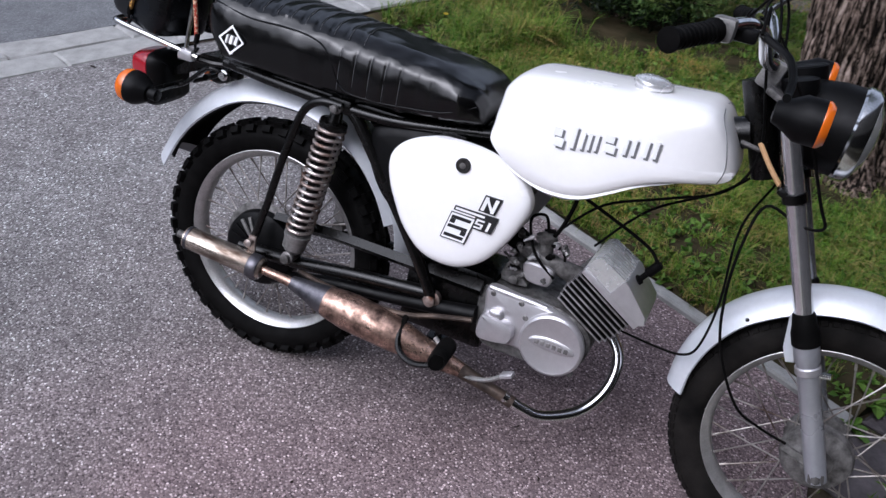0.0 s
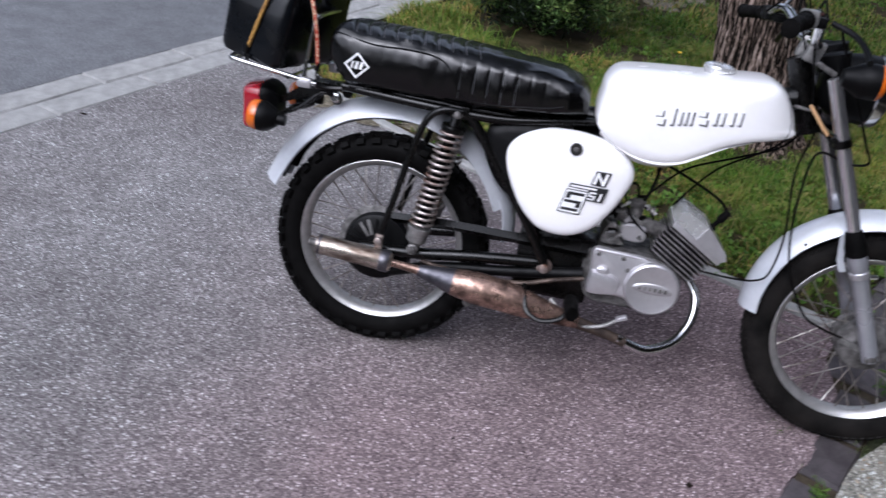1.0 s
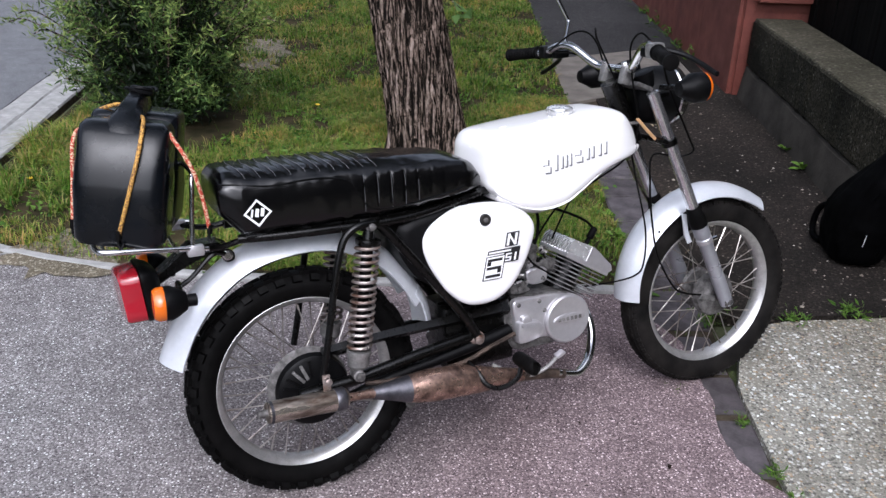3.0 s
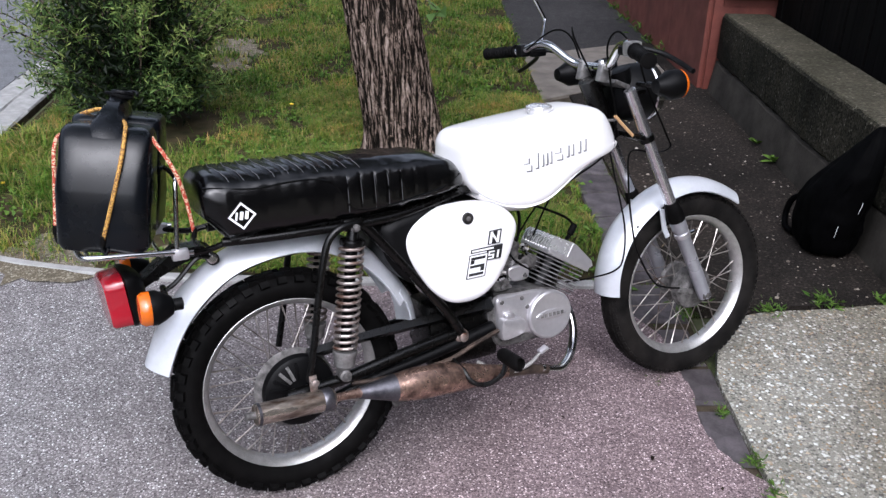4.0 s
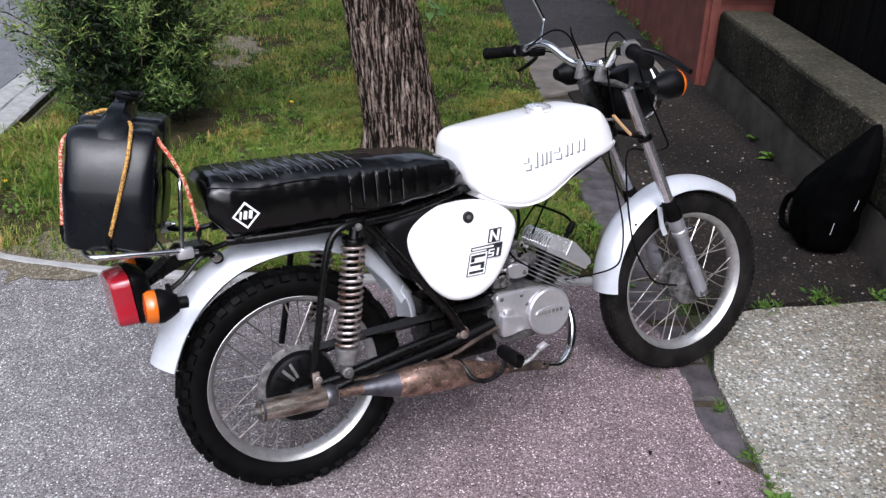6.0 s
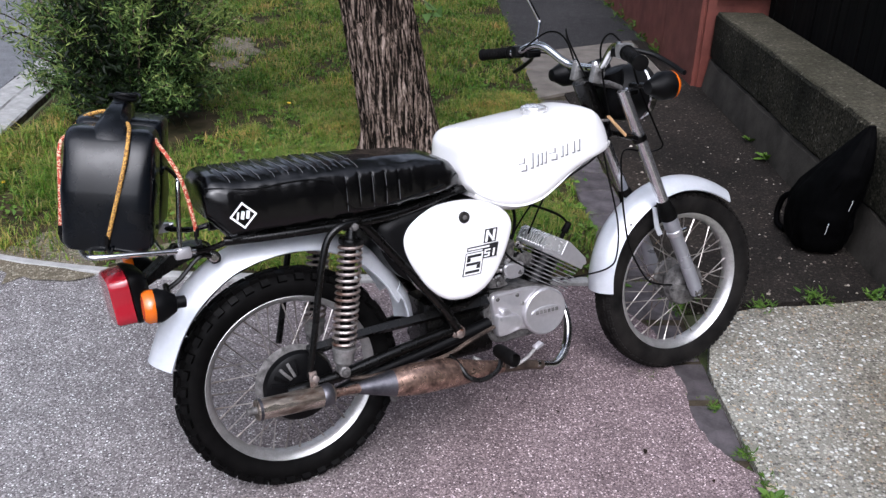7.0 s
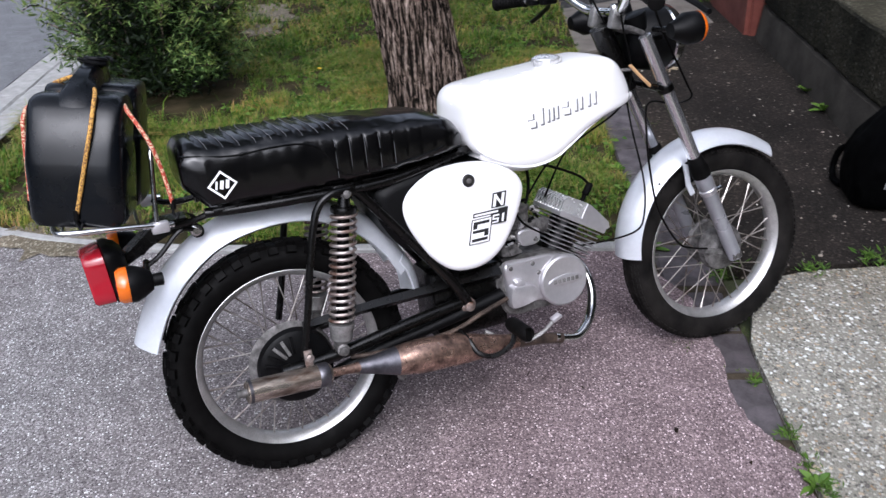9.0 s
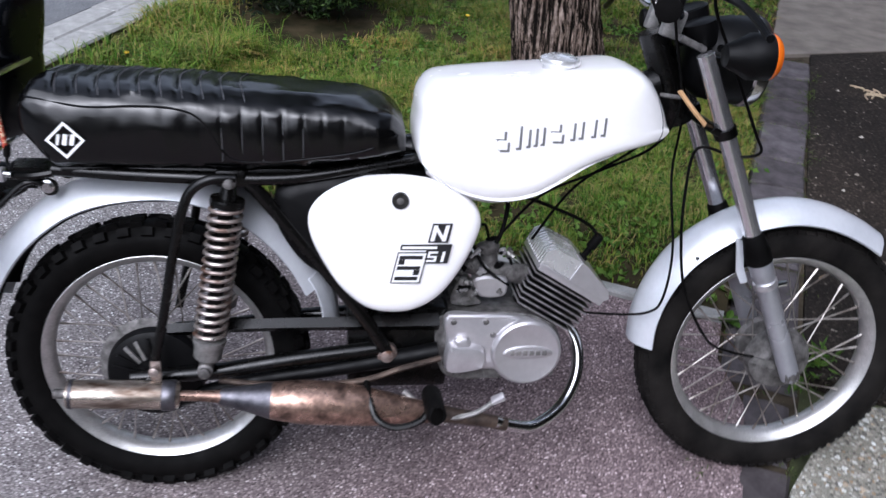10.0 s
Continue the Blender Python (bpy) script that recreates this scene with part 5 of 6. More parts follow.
for y in (-0.088, 0.175):
    part("rack_upright", tube(((-0.226, y, 0.648), (-0.222, y, 0.70), (-0.214, y, 0.765), (-0.210, y * 0.97, 0.795), (-0.204, y * 0.8, 0.803)), 0.0050, 10), chrome, rack)
    part("rack_joint", block((0.036, 0.022, 0.024), (-0.222, y, 0.645), 0.006), cast, rack)
    part("rack_bracket", tube(((-0.222, y, 0.645), (-0.17, y * 0.8, 0.638), (-0.12, y * 0.7, 0.645)), 0.007, 8), black_paint, rack)
for x in (-0.26, -0.335, -0.40):
    part("rack_bar", bar((x, -0.102, 0.668 - (x + 0.38) * 0.14), (x, 0.175, 0.668 - (x + 0.38) * 0.14), 0.0045, 8), chrome, rack)
part("rack_crossbar", tube(((-0.206, -0.08, 0.803), (-0.204, 0.0, 0.805), (-0.206, 0.12, 0.803)), 0.0055, 8), chrome, rack)


# ---- loose things ----
def leaves(name, places, size, wide, material, parent=None, tilt=1.0, up=0.0, seed=1):
    """Many small folded leaves at the given places, turned at random."""
    rng = np.random.default_rng(seed)
    p = np.asarray(places, float)
    k = len(p)
    d = rng.normal(size=(k, 3)) * (1, 1, tilt) + (0, 0, up)
    d /= np.linalg.norm(d, axis=1)[:, None]
    s = np.cross(d, rng.normal(size=(k, 3)))
    s /= np.linalg.norm(s, axis=1)[:, None]
    n = np.cross(d, s)
    length = size * rng.uniform(0.6, 1.25, (k, 1))
    w = length * wide
    v = np.stack([p, p + d * length * 0.45 + s * w * 0.5 + n * w * 0.25, p + d * length + n * w * -0.1, p + d * length * 0.45 - s * w * 0.5 + n * w * 0.25], 1).reshape(-1, 3)
    i = np.arange(k)[:, None] * 4
    faces = np.concatenate([i + (0, 1, 2), i + (0, 2, 3)]).tolist()
    return raw(name, v.tolist(), faces, material, parent)


def leaf_mat(name, colours, rough=0.55):
    m, t, b = base(name, colours[0], rough, spec=0.15)
    g = t.nodes.new("ShaderNodeNewGeometry")
    t.links.new(ramp(t, g.outputs["Random Per Island"], [(i / len(colours), c) for i, c in enumerate(colours)]), b.inputs["Base Color"])
    return m


# jerrycan on the rack, in the motorcycle's frame
CAN = BIKE @ Matrix.Translation((-0.334, 0.045, 0.6710)) @ Matrix.Rotation(radians(-17), 4, "Z") @ Matrix.Rotation(radians(9), 4, "Y") @ Matrix.Scale(1.09, 4)
# blue tint in the base colour imitates the reflected sky
can_mat = surface("black_can_plastic", (0.0010, 0.0012, 0.0017), (0.0028, 0.0038, 0.0056), 18.0, (0.20, 0.34), bumps=0.05, fine=200, spec=0.34)
can = tagged(empty("jerrycan", CAN), "scuffed black plastic jerrycan strapped onto the luggage rack", "jerrycan")


def round_box(half_x, half_y, z, r, n=40):
    out = []
    for k in range(n):
        a = 2 * math.pi * k / n
        c, s = math.cos(a), math.sin(a)
        e = 0.34
        out.append((half_x * math.copysign(abs(c) ** e, c), half_y * math.copysign(abs(s) ** e, s), z))
    return out


bm = bmesh.new()
# two moulded halves with a groove between them; the near one slopes back above a soft crease
for y0, y1, top, crease in ((-0.1297, 0.006, 0.232, 0.122), (-0.004, 0.1297, 0.240, 0.195)):
    rings = []
    for f, grow, back in ((0.0, 0.72, 0.0), (0.016, 0.90, 0.0), (0.07, 0.985, 0.0), (0.25, 1.0, 0.0), (0.42, 0.988, 0.0), (0.55, 1.0, 0.0)):
        rings.append((0.004 + f * crease / 0.6, grow, back))
    for f, grow, back in ((0.0, 1.0, 0.001), (0.2, 0.998, 0.004), (0.4, 0.994, 0.010), (0.6, 0.988, 0.018), (0.78, 0.975, 0.028), (0.90, 0.945, 0.040), (0.97, 0.88, 0.052), (1.0, 0.70, 0.064)):
        rings.append((crease + f * (top - crease), grow, back * (1 if y0 < -0.1 else 0.35)))
    c, h = (y0 + y1) / 2, (y1 - y0) / 2
    skin(bm, [[(x, c + (y * 2 * h * min(1.0, 0.5 + grow / 2)) + back * (0.5 - y), q) for x, y, q in round_box(0.0848 * grow, 0.5, z, 0)] for z, grow, back in rings])
body = part("body", bm, can_mat, can, "rounded black can body with a softly dented face")
for v in body.data.vertices:
    q = v.co
    v.co = q + Vector((0.003 * noise.noise(q * 14), 0.003 * noise.noise(q * 13 + Vector((5, 0, 0))), 0))
bm = bmesh.new()
skin(bm, [[(x * w, y, z) for x, z in ((-1, zb), (-0.85, zt - 0.012), (-0.45, zt), (0.45, zt), (0.85, zt - 0.012), (1, zb))] for y, w, zb, zt in ((-0.104, 0.046, 0.15, 0.196), (-0.090, 0.042, 0.17, 0.222), (-0.068, 0.036, 0.19, 0.243), (-0.038, 0.030, 0.19, 0.259), (-0.005, 0.025, 0.19, 0.270), (0.030, 0.024, 0.19, 0.276), (0.066, 0.024, 0.19, 0.275), (0.092, 0.020, 0.19, 0.254))])
part("neck", bm, can_mat, can, "sloping black neck")
part("handle", tube(((0, 0.070, 0.262, 0.013), (0, 0.095, 0.263, 0.013), (0, 0.112, 0.248, 0.014), (0, 0.118, 0.222, 0.016)), None, 12), can_mat, can, "moulded carrying handle")
capz = [(0.0, 0.0215), (0.004, 0.023)]
for k in range(2):
    capz += [(0.006 + 0.004 * k, 0.023), (0.0075 + 0.004 * k, 0.0215)]
part("screw_cap", lathe(capz + [(0.014, 0.021), (0.016, 0.018), (0.0165, 0.0)], (0.006, 0.048, 0.271), (0.05, 0.16, 1), 24), plastic, can, "black screw cap")
part("cap_loop", tube([(0.006 + 0.029 * math.cos(a), 0.048 + 0.032 * math.sin(a), 0.280 + 0.004 * math.sin(2 * a)) for a in np.linspace(0, 5.6, 12)], 0.003, 6), plastic, can)


def cord_mat(name, a, b, scale):
    m, t, bs = base(name, a, 0.75)
    v = coords(t)
    w = node(t, "ShaderNodeTexVoronoi", Scale=scale)
    t.links.new(v, w.inputs["Vector"])
    sep = t.nodes.new("ShaderNodeSeparateColor")
    t.links.new(w.outputs["Color"], sep.inputs[0])
    t.links.new(ramp(t, sep.outputs[0], ((0.0, a), (0.62, b)), "CONSTANT"), bs.inputs["Base Color"])
    return m


yellow_cord = cord_mat("yellow_cord", (0.48, 0.26, 0.05), (0.16, 0.075, 0.02), 420)
red_cord = cord_mat("red_cord", (0.34, 0.040, 0.018), (0.60, 0.42, 0.28), 400)


def bungee(points, r, material, label):
    """An elastic cord with a wire hook at its end, in the jerrycan's frame."""
    ob = tagged(empty("bungee_cord", CAN), label, "bungee cord")
    part("cord", tube(points, r, 10, 8), material, ob)
    e = Vector(points[-1])
    part("hook", tube((tuple(e), (e.x, e.y, e.z - 0.014), (e.x + 0.006, e.y - 0.002, e.z - 0.022), (e.x + 0.010, e.y, e.z - 0.012)), 0.0026, 7), plastic, ob, "black coated wire hook")
    part("sleeve", tube((tuple(e + Vector((0, 0, 0.012))), tuple(e - Vector((0, 0, 0.006)))), r * 1.3, 9, 1), rubber, ob)


bungee(((-0.0890, 0.045, 0.190), (-0.0880, 0.044, 0.210), (-0.076, 0.038, 0.2310), (-0.050, 0.030, 0.2450), (-0.026, 0.014, 0.252), (0.0, -0.010, 0.245), (0.022, -0.040, 0.241), (0.032, -0.066, 0.238), (0.036, -0.090, 0.228), (0.035, -0.121, 0.185), (0.026, -0.1335, 0.130), (0.004, -0.1340, 0.028)), 0.0039, yellow_cord, "yellow elastic cord hooked across the black jerrycan")
bungee(((-0.070, -0.02, 0.205), (-0.0885, -0.045, 0.206), (-0.0905, -0.074, 0.190), (-0.0905, -0.080, 0.160), (-0.0900, -0.080, 0.110), (-0.0905, -0.080, 0.030)), 0.0040, red_cord, "red and white elastic cord over the back of the jerrycan")
bungee(((0.060, -0.03, 0.212), (0.076, -0.055, 0.216), (0.0890, -0.080, 0.207), (0.110, -0.100, 0.186), (0.131, -0.104, 0.152), (0.147, -0.098, 0.105), (0.158, -0.094, 0.060), (0.162, -0.092, 0.040)), 0.0040, red_cord, "red and white elastic cord from jerrycan to rack")

# the tree beside the drive
bark_mat, t, b = base("bark", (0.12, 0.09, 0.07), 0.95)
v = coords(t, (1, 1, 0.055))
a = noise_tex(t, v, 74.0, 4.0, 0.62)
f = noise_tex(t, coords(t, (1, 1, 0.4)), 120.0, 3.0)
# colour runs to near black where the bump sinks into furrows
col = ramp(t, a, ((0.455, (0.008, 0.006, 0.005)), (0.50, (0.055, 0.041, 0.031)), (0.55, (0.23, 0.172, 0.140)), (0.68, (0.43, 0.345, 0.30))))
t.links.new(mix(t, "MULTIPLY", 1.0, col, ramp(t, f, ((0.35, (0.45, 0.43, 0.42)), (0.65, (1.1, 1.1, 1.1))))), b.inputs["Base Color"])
bump(t, b, a, 1.0, 0.025)
b.inputs["Specular IOR Level"].default_value = 0.1

TREE = Vector((1.178, 2.085, 0.0))
LEAN = Vector((-0.184, 0.039, 1.0))
tree = tagged(empty("tree", Matrix.Translation(TREE)), "leaning tree with a deeply furrowed grey-brown trunk in the lawn", "tree")
verts, N, M = [], 280, 240
for j in range(M + 1):
    z = 2.5 * j / M - 0.05
    bend = LEAN * z + Vector((0.05 * max(0, z - 1) ** 2, 0, 0))
    r = 0.188 - 0.022 * z + 0.065 * math.exp(-max(z, 0) / 0.07)
    for i in range(N):
        a = 2 * math.pi * i / N
        c, s = math.cos(a), math.sin(a)
        ph = 15 * a + 3.2 * noise.noise((c * 1.2, s * 1.2, z * 1.3)) + 1.5 * noise.noise((c * 4, s * 4, z * 4.0))
        groove = max(0.0, 1 - abs(math.sin(ph)) / 0.5) * max(0.0, 0.75 + 0.9 * noise.noise((c * 3, s * 3, z * 4.5)))
        crack = max(0.0, 1 - abs(noise.noise((c * 7, s * 7, z * 11))) * 8)
        lobes = 0.045 * math.exp(-max(z, 0) / 0.12) * math.sin(5 * a + 1.1) + 0.006 * noise.noise((c * 1.5, s * 1.5, z * 1.2))
        q = r + lobes - 0.016 * groove - 0.010 * crack + 0.006 * noise.noise((c * 16, s * 16, z * 14))
        verts.append((bend.x + q * c, bend.y + q * s, bend.z if j else -0.06))
faces = [(j * N + i, j * N + (i + 1) % N, (j + 1) * N + (i + 1) % N, (j + 1) * N + i) for j in range(M) for i in range(N)]
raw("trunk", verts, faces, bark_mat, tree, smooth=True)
top = LEAN * 2.42
rng = np.random.default_rng(5)
crown_pts = []
for k in range(9):
    a = k * 2.4
    out = Vector((math.cos(a), math.sin(a), 0))
    reach = rng.uniform(0.9, 1.7)
    p0 = top + Vector((0, 0, -0.15 + 0.05 * k))
    pts = [tuple(p0) + (0.075,), tuple(p0 + out * reach * 0.35 + Vector((0, 0, 0.5))) + (0.05,), tuple(p0 + out * reach * 0.7 + Vector((0, 0, 1.1))) + (0.032,), tuple(p0 + out * reach + Vector((0, 0, 1.5 + 0.1 * k))) + (0.012,)]
    part("limb", tube(pts, None, 10, 5), bark_mat, tree)
    for s in range(5):
        c = np.array(pts[1][:3]) + (np.array(pts[3][:3]) - np.array(pts[1][:3])) * (s / 4) + rng.normal(size=3) * 0.18
        crown_pts.append(c + rng.normal(size=(150, 3)) * (0.34, 0.34, 0.24))
crown_mat = leaf_mat("tree_leaf", ((0.030, 0.065, 0.016), (0.045, 0.085, 0.022), (0.06, 0.105, 0.03)))
tagged(leaves("crown", np.concatenate(crown_pts), 0.10, 0.55, crown_mat, tree, 0.6), kind="stuff")
shoot = Vector((0.005, -0.270, 0.770))
part("shoot", tube((tuple(LEAN * 0.90 + Vector((0.05, -0.14, 0))), tuple(shoot + Vector((-0.02, 0, 0.03))), tuple(shoot)), 0.003, 6), bark_mat, tree)
leaves("shoot_leaf", [shoot + Vector((0.01 * k, -0.01 * k, 0.004 * k)) for k in range(3)], 0.075, 0.9, crown_mat, tree, 0.7, seed=8)

# bush
BUSH = Vector((0.03, 3.17, 0.0))
bush = tagged(empty("bush", Matrix.Translation(BUSH)), "dense dark green shrub with narrow leaves on the lawn", "bush")
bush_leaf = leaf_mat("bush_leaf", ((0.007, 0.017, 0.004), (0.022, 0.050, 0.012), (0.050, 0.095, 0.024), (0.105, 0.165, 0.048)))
# near-black leaves: the shade in the bush core is put into their colour
core_shade_leaf = leaf_mat("shaded_core_leaf", ((0.003, 0.006, 0.002), (0.006, 0.012, 0.004)))
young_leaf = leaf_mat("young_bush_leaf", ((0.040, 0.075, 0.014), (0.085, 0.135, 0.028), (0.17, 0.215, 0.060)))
rng = np.random.default_rng(11)
tips, ends = [], []
stems = bmesh.new()
for k in range(120):
    a, b = rng.uniform(0, 2 * math.pi), rng.uniform(0.05, 1.45)
    d = np.array((math.cos(a) * math.sin(b), math.sin(a) * math.sin(b), 0.35 + 1.2 * math.cos(b)))
    reach = rng.uniform(0.50, 0.80) * (0.62 + 0.55 * math.cos(b) ** 2)
    pts = [(0.06 * d[0], 0.06 * d[1], 0.0), tuple(d * reach * 0.5 + (0, 0, 0.04)), tuple(d * reach + (0, 0, -0.03))]
    tube(pts, 0.004, 4, 3, stems)
    line = curve(pts, 12)
    for q in line[5:]:
        tips.append(q + rng.normal(size=(15, 3)) * 0.032)
    for q in line[-6:]:
        ends.append(q * 1.05 + rng.normal(size=(5, 3)) * 0.024)
for k in range(70):
    a, b = rng.uniform(0, 2 * math.pi), rng.uniform(0.15, 1.15)
    d = np.array((math.cos(a) * math.sin(b), math.sin(a) * math.sin(b), 0.45 + 0.9 * math.cos(b)))
    reach = rng.uniform(0.54, 0.76)
    pts = [tuple(d * 0.25), tuple(d * reach * 0.7 + (0, 0, 0.06)), tuple(d * reach + (0, 0, 0.02)), tuple(d * reach * 1.14 + (0, 0, -0.07))]
    tube(pts, 0.0026, 4, 3, stems)
    line = curve(pts, 9)
    for n, q in enumerate(line[9:]):
        ends.append(q + rng.normal(size=(3, 3)) * (0.026 - 0.0008 * n))
tagged(part("stem", stems, bark_mat, bush, "thin brown stem tangle"), kind="stuff")
rng = np.random.default_rng(12)
# dense leaf mass added to darken the core
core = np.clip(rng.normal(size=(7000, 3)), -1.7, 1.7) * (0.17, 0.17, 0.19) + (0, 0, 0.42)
tagged(leaves("core_shade_foliage", np.clip(core, (-9, -9, 0.02), 9), 0.050, 0.40, core_shade_leaf, bush, 0.8, 0.1, seed=5), kind="stuff")
tagged(leaves("foliage", np.clip(np.concatenate(tips), (-9, -9, 0.01), 9), 0.040, 0.20, bush_leaf, bush, 0.8, 0.25, seed=3), kind="stuff")
tagged(leaves("young_foliage", np.clip(np.concatenate(ends), (-9, -9, 0.01), 9), 0.044, 0.20, young_leaf, bush, 0.7, 0.5, seed=4), kind="stuff")

# bare earth showing through the lawn, with small stones
dirt_mat = stones("trodden_earth", (0.17, 0.145, 0.112), ((0.0, (0.14, 0.118, 0.090)), (0.5, (0.23, 0.20, 0.158)), (0.8, (0.36, 0.325, 0.275))), 120.0, ((0.3, (0.6, 0.62, 0.55)), (0.7, (1.1, 1.08, 1.05))))
for cx, cy, rx, ry, seed in ((0.98, 4.80, 0.20, 0.42, 1), (0.80, 4.30, 0.15, 0.22, 2), (-0.52, 1.66, 0.28, 0.20, 3), (-0.10, 1.46, 0.24, 0.09, 4)):
    c = Vector((cx, cy, 0))
    verts = [(cx, cy, lawn_height(c.dot(ACROSS), c.dot(ALONG)) + 0.006)]
    for f in (0.35, 0.7, 1.0):
        for i in range(40):
            a = 2 * math.pi * i / 40
            q = f * (1 + 0.75 * noise.noise((math.cos(a) * 1.5, math.sin(a) * 1.5, seed)) + 0.65 * noise.noise((math.cos(a) * 6, math.sin(a) * 6, seed)))
            w = Vector((cx + rx * q * math.cos(a), cy + ry * q * math.sin(a), 0))
            verts.append((w.x, w.y, lawn_height(w.dot(ACROSS), w.dot(ALONG)) + (0.005 if f < 1 else -0.006)))
    faces = [(0, 1 + i, 1 + (i + 1) % 40) for i in range(40)] + [(1 + r * 40 + i, 41 + r * 40 + i, 41 + r * 40 + (i + 1) % 40, 1 + r * 40 + (i + 1) % 40) for r in range(2) for i in range(40)]
    tagged(raw("bare_earth", verts, faces, dirt_mat, smooth=True), "bare trodden earth with small stones in the lawn", "earth", kind="structure")

# lawn: grass blades and broad-leaved weeds
rng = np.random.default_rng(2)
grass_mat = leaf_mat("grass_blade", ((0.022, 0.060, 0.007), (0.048, 0.106, 0.010), (0.084, 0.152, 0.014), (0.122, 0.180, 0.021), (0.165, 0.192, 0.033), (0.22, 0.172, 0.064)), 0.6)
# drier, yellower growth in soft patches
gt = grass_mat.node_tree
grass_bsdf = next(n for n in gt.nodes if n.type == "BSDF_PRINCIPLED")
blade_colour = grass_bsdf.inputs["Base Color"].links[0].from_socket
dry = ramp(gt, noise_tex(gt, coords(gt), 2.1, 3.0), ((0.34, (0.62, 0.80, 0.60)), (0.48, (0.95, 1.0, 0.95)), (0.58, (1.18, 1.08, 1.1)), (0.70, (1.75, 1.25, 1.35))))
gt.links.new(mix(gt, "MULTIPLY", 1.0, blade_colour, dry), grass_bsdf.inputs["Base Color"])


def bare(x, y):
    """How bare the lawn is at a place, from 0 to 1."""
    d = 0.0
    for cx, cy, r in ((0.98, 4.8, 0.46), (0.80, 4.3, 0.3), (-0.55, 1.66, 0.36), (-0.15, 1.45, 0.28), (0.03, 3.10, 0.62), (1.2, 1.95, 0.34), (1.28, 0.80, 0.40)):
        d = max(d, 1 - ((x - cx) ** 2 + (y - cy) ** 2) / r**2)
    return max(0.0, min(1.0, d * 1.6))


def blades(name, count, v0, v1, length, wide, u0=-1.68, u1=0.98, seed=2):
    rng = np.random.default_rng(seed)
    out = []
    while len(out) < count:
        u, v = rng.uniform(u0, u1), rng.uniform(v0, v1)
        u += KERB_LEAN * (v - 1.35) * (u1 - u) / (u1 - u0)
        if v < lawn_front(u) + 0.004:
            continue
        p = uv(u, v)
        n = noise.noise((p.x * 2.2, p.y * 2.2, 9.0))
        if (p.x - 0.10) ** 2 + (p.y - 3.04) ** 2 < 0.19 + 0.16 * n + 0.05 * rng.normal():
            continue
        clump = noise.noise((p.x * 13, p.y * 13, 5.0))
        if rng.uniform() < bare(p.x, p.y) * 0.66 or rng.uniform() > 0.50 + 0.85 * n + 0.9 * clump:
            continue
        out.append((p.x, p.y, lawn_height(u, v) - 0.003, max(0.35, 1.0 + 0.8 * n + 0.8 * clump)))
    p = np.array(out)
    k = count
    a = rng.uniform(0, 2 * math.pi, k)
    lean = rng.uniform(0.2, 1.4, k)
    h = length * rng.uniform(0.45, 1.3, k) * p[:, 3]
    d = np.stack([np.cos(a), np.sin(a), np.zeros(k)], 1)
    s = np.stack([-np.sin(a), np.cos(a), np.zeros(k)], 1) * (wide * rng.uniform(0.6, 1.3, k))[:, None]
    b = p[:, :3]
    m = b + d * (lean * h * 0.35)[:, None] + np.array((0, 0, 1)) * (h * 0.6)[:, None]
    e = b + d * (lean * h)[:, None] + np.array((0, 0, 1)) * (h * (1.05 - 0.4 * lean))[:, None]
    verts = np.stack([b - s / 2, b + s / 2, m + s * 0.4, m - s * 0.4, e], 1).reshape(-1, 3)
    i = (np.arange(k) * 5).tolist()
    faces = [(q, q + 1, q + 2, q + 3) for q in i] + [(q + 3, q + 2, q + 4) for q in i]
    return tagged(raw(name, verts.tolist(), faces, grass_mat), "short mixed green and straw-coloured lawn grass", "grass", kind="stuff")


blades("grass", 120000, 0.95, 3.6, 0.044, 0.0036, seed=2)
blades("grass", 6000, 1.6, 2.5, 0.10, 0.0050, -1.70, -1.15, seed=7)
blades("grass", 66000, 3.6, 9.0, 0.045, 0.0065, seed=3)
blades("grass", 26000, 9.0, 22.0, 0.06, 0.012, seed=4)
weed_leaf = leaf_mat("weed_leaf", ((0.026, 0.064, 0.008), (0.050, 0.105, 0.013), (0.085, 0.150, 0.024)))
spots = []
for _ in range(170):
    u = rng.uniform(-0.9, 0.96)
    v = lawn_front(u) + abs(rng.normal()) * 0.30 + 0.01
    if u < 0.2 and rng.uniform() < 0.6:
        v += rng.uniform(0.1, 1.6)
    p = uv(u, v, lawn_height(u, v) + 0.012)
    spots.append(np.array(p) + rng.normal(size=(11, 3)) * (0.022, 0.022, 0.012))
for _ in range(1500):
    u, v = rng.uniform(-1.65, 0.96), rng.uniform(1.1, 8.0)
    p = uv(u, v)
    if v < lawn_front(u) + 0.02 or (p.x - 0.10) ** 2 + (p.y - 3.04) ** 2 < 0.20 or rng.uniform() < bare(p.x, p.y) or noise.noise((p.x * 1.8, p.y * 1.8, 4.0)) < -0.1:
        continue
    p = uv(u, v, lawn_height(u, v) + 0.014)
    spots.append(np.array(p) + rng.normal(size=(8, 3)) * (0.03, 0.03, 0.010))
tagged(leaves("lawn_weeds", np.concatenate(spots), 0.026, 0.70, weed_leaf, None, 0.35, 0.35, seed=6), "small round-leaved weeds between the grass", "weeds", kind="stuff")

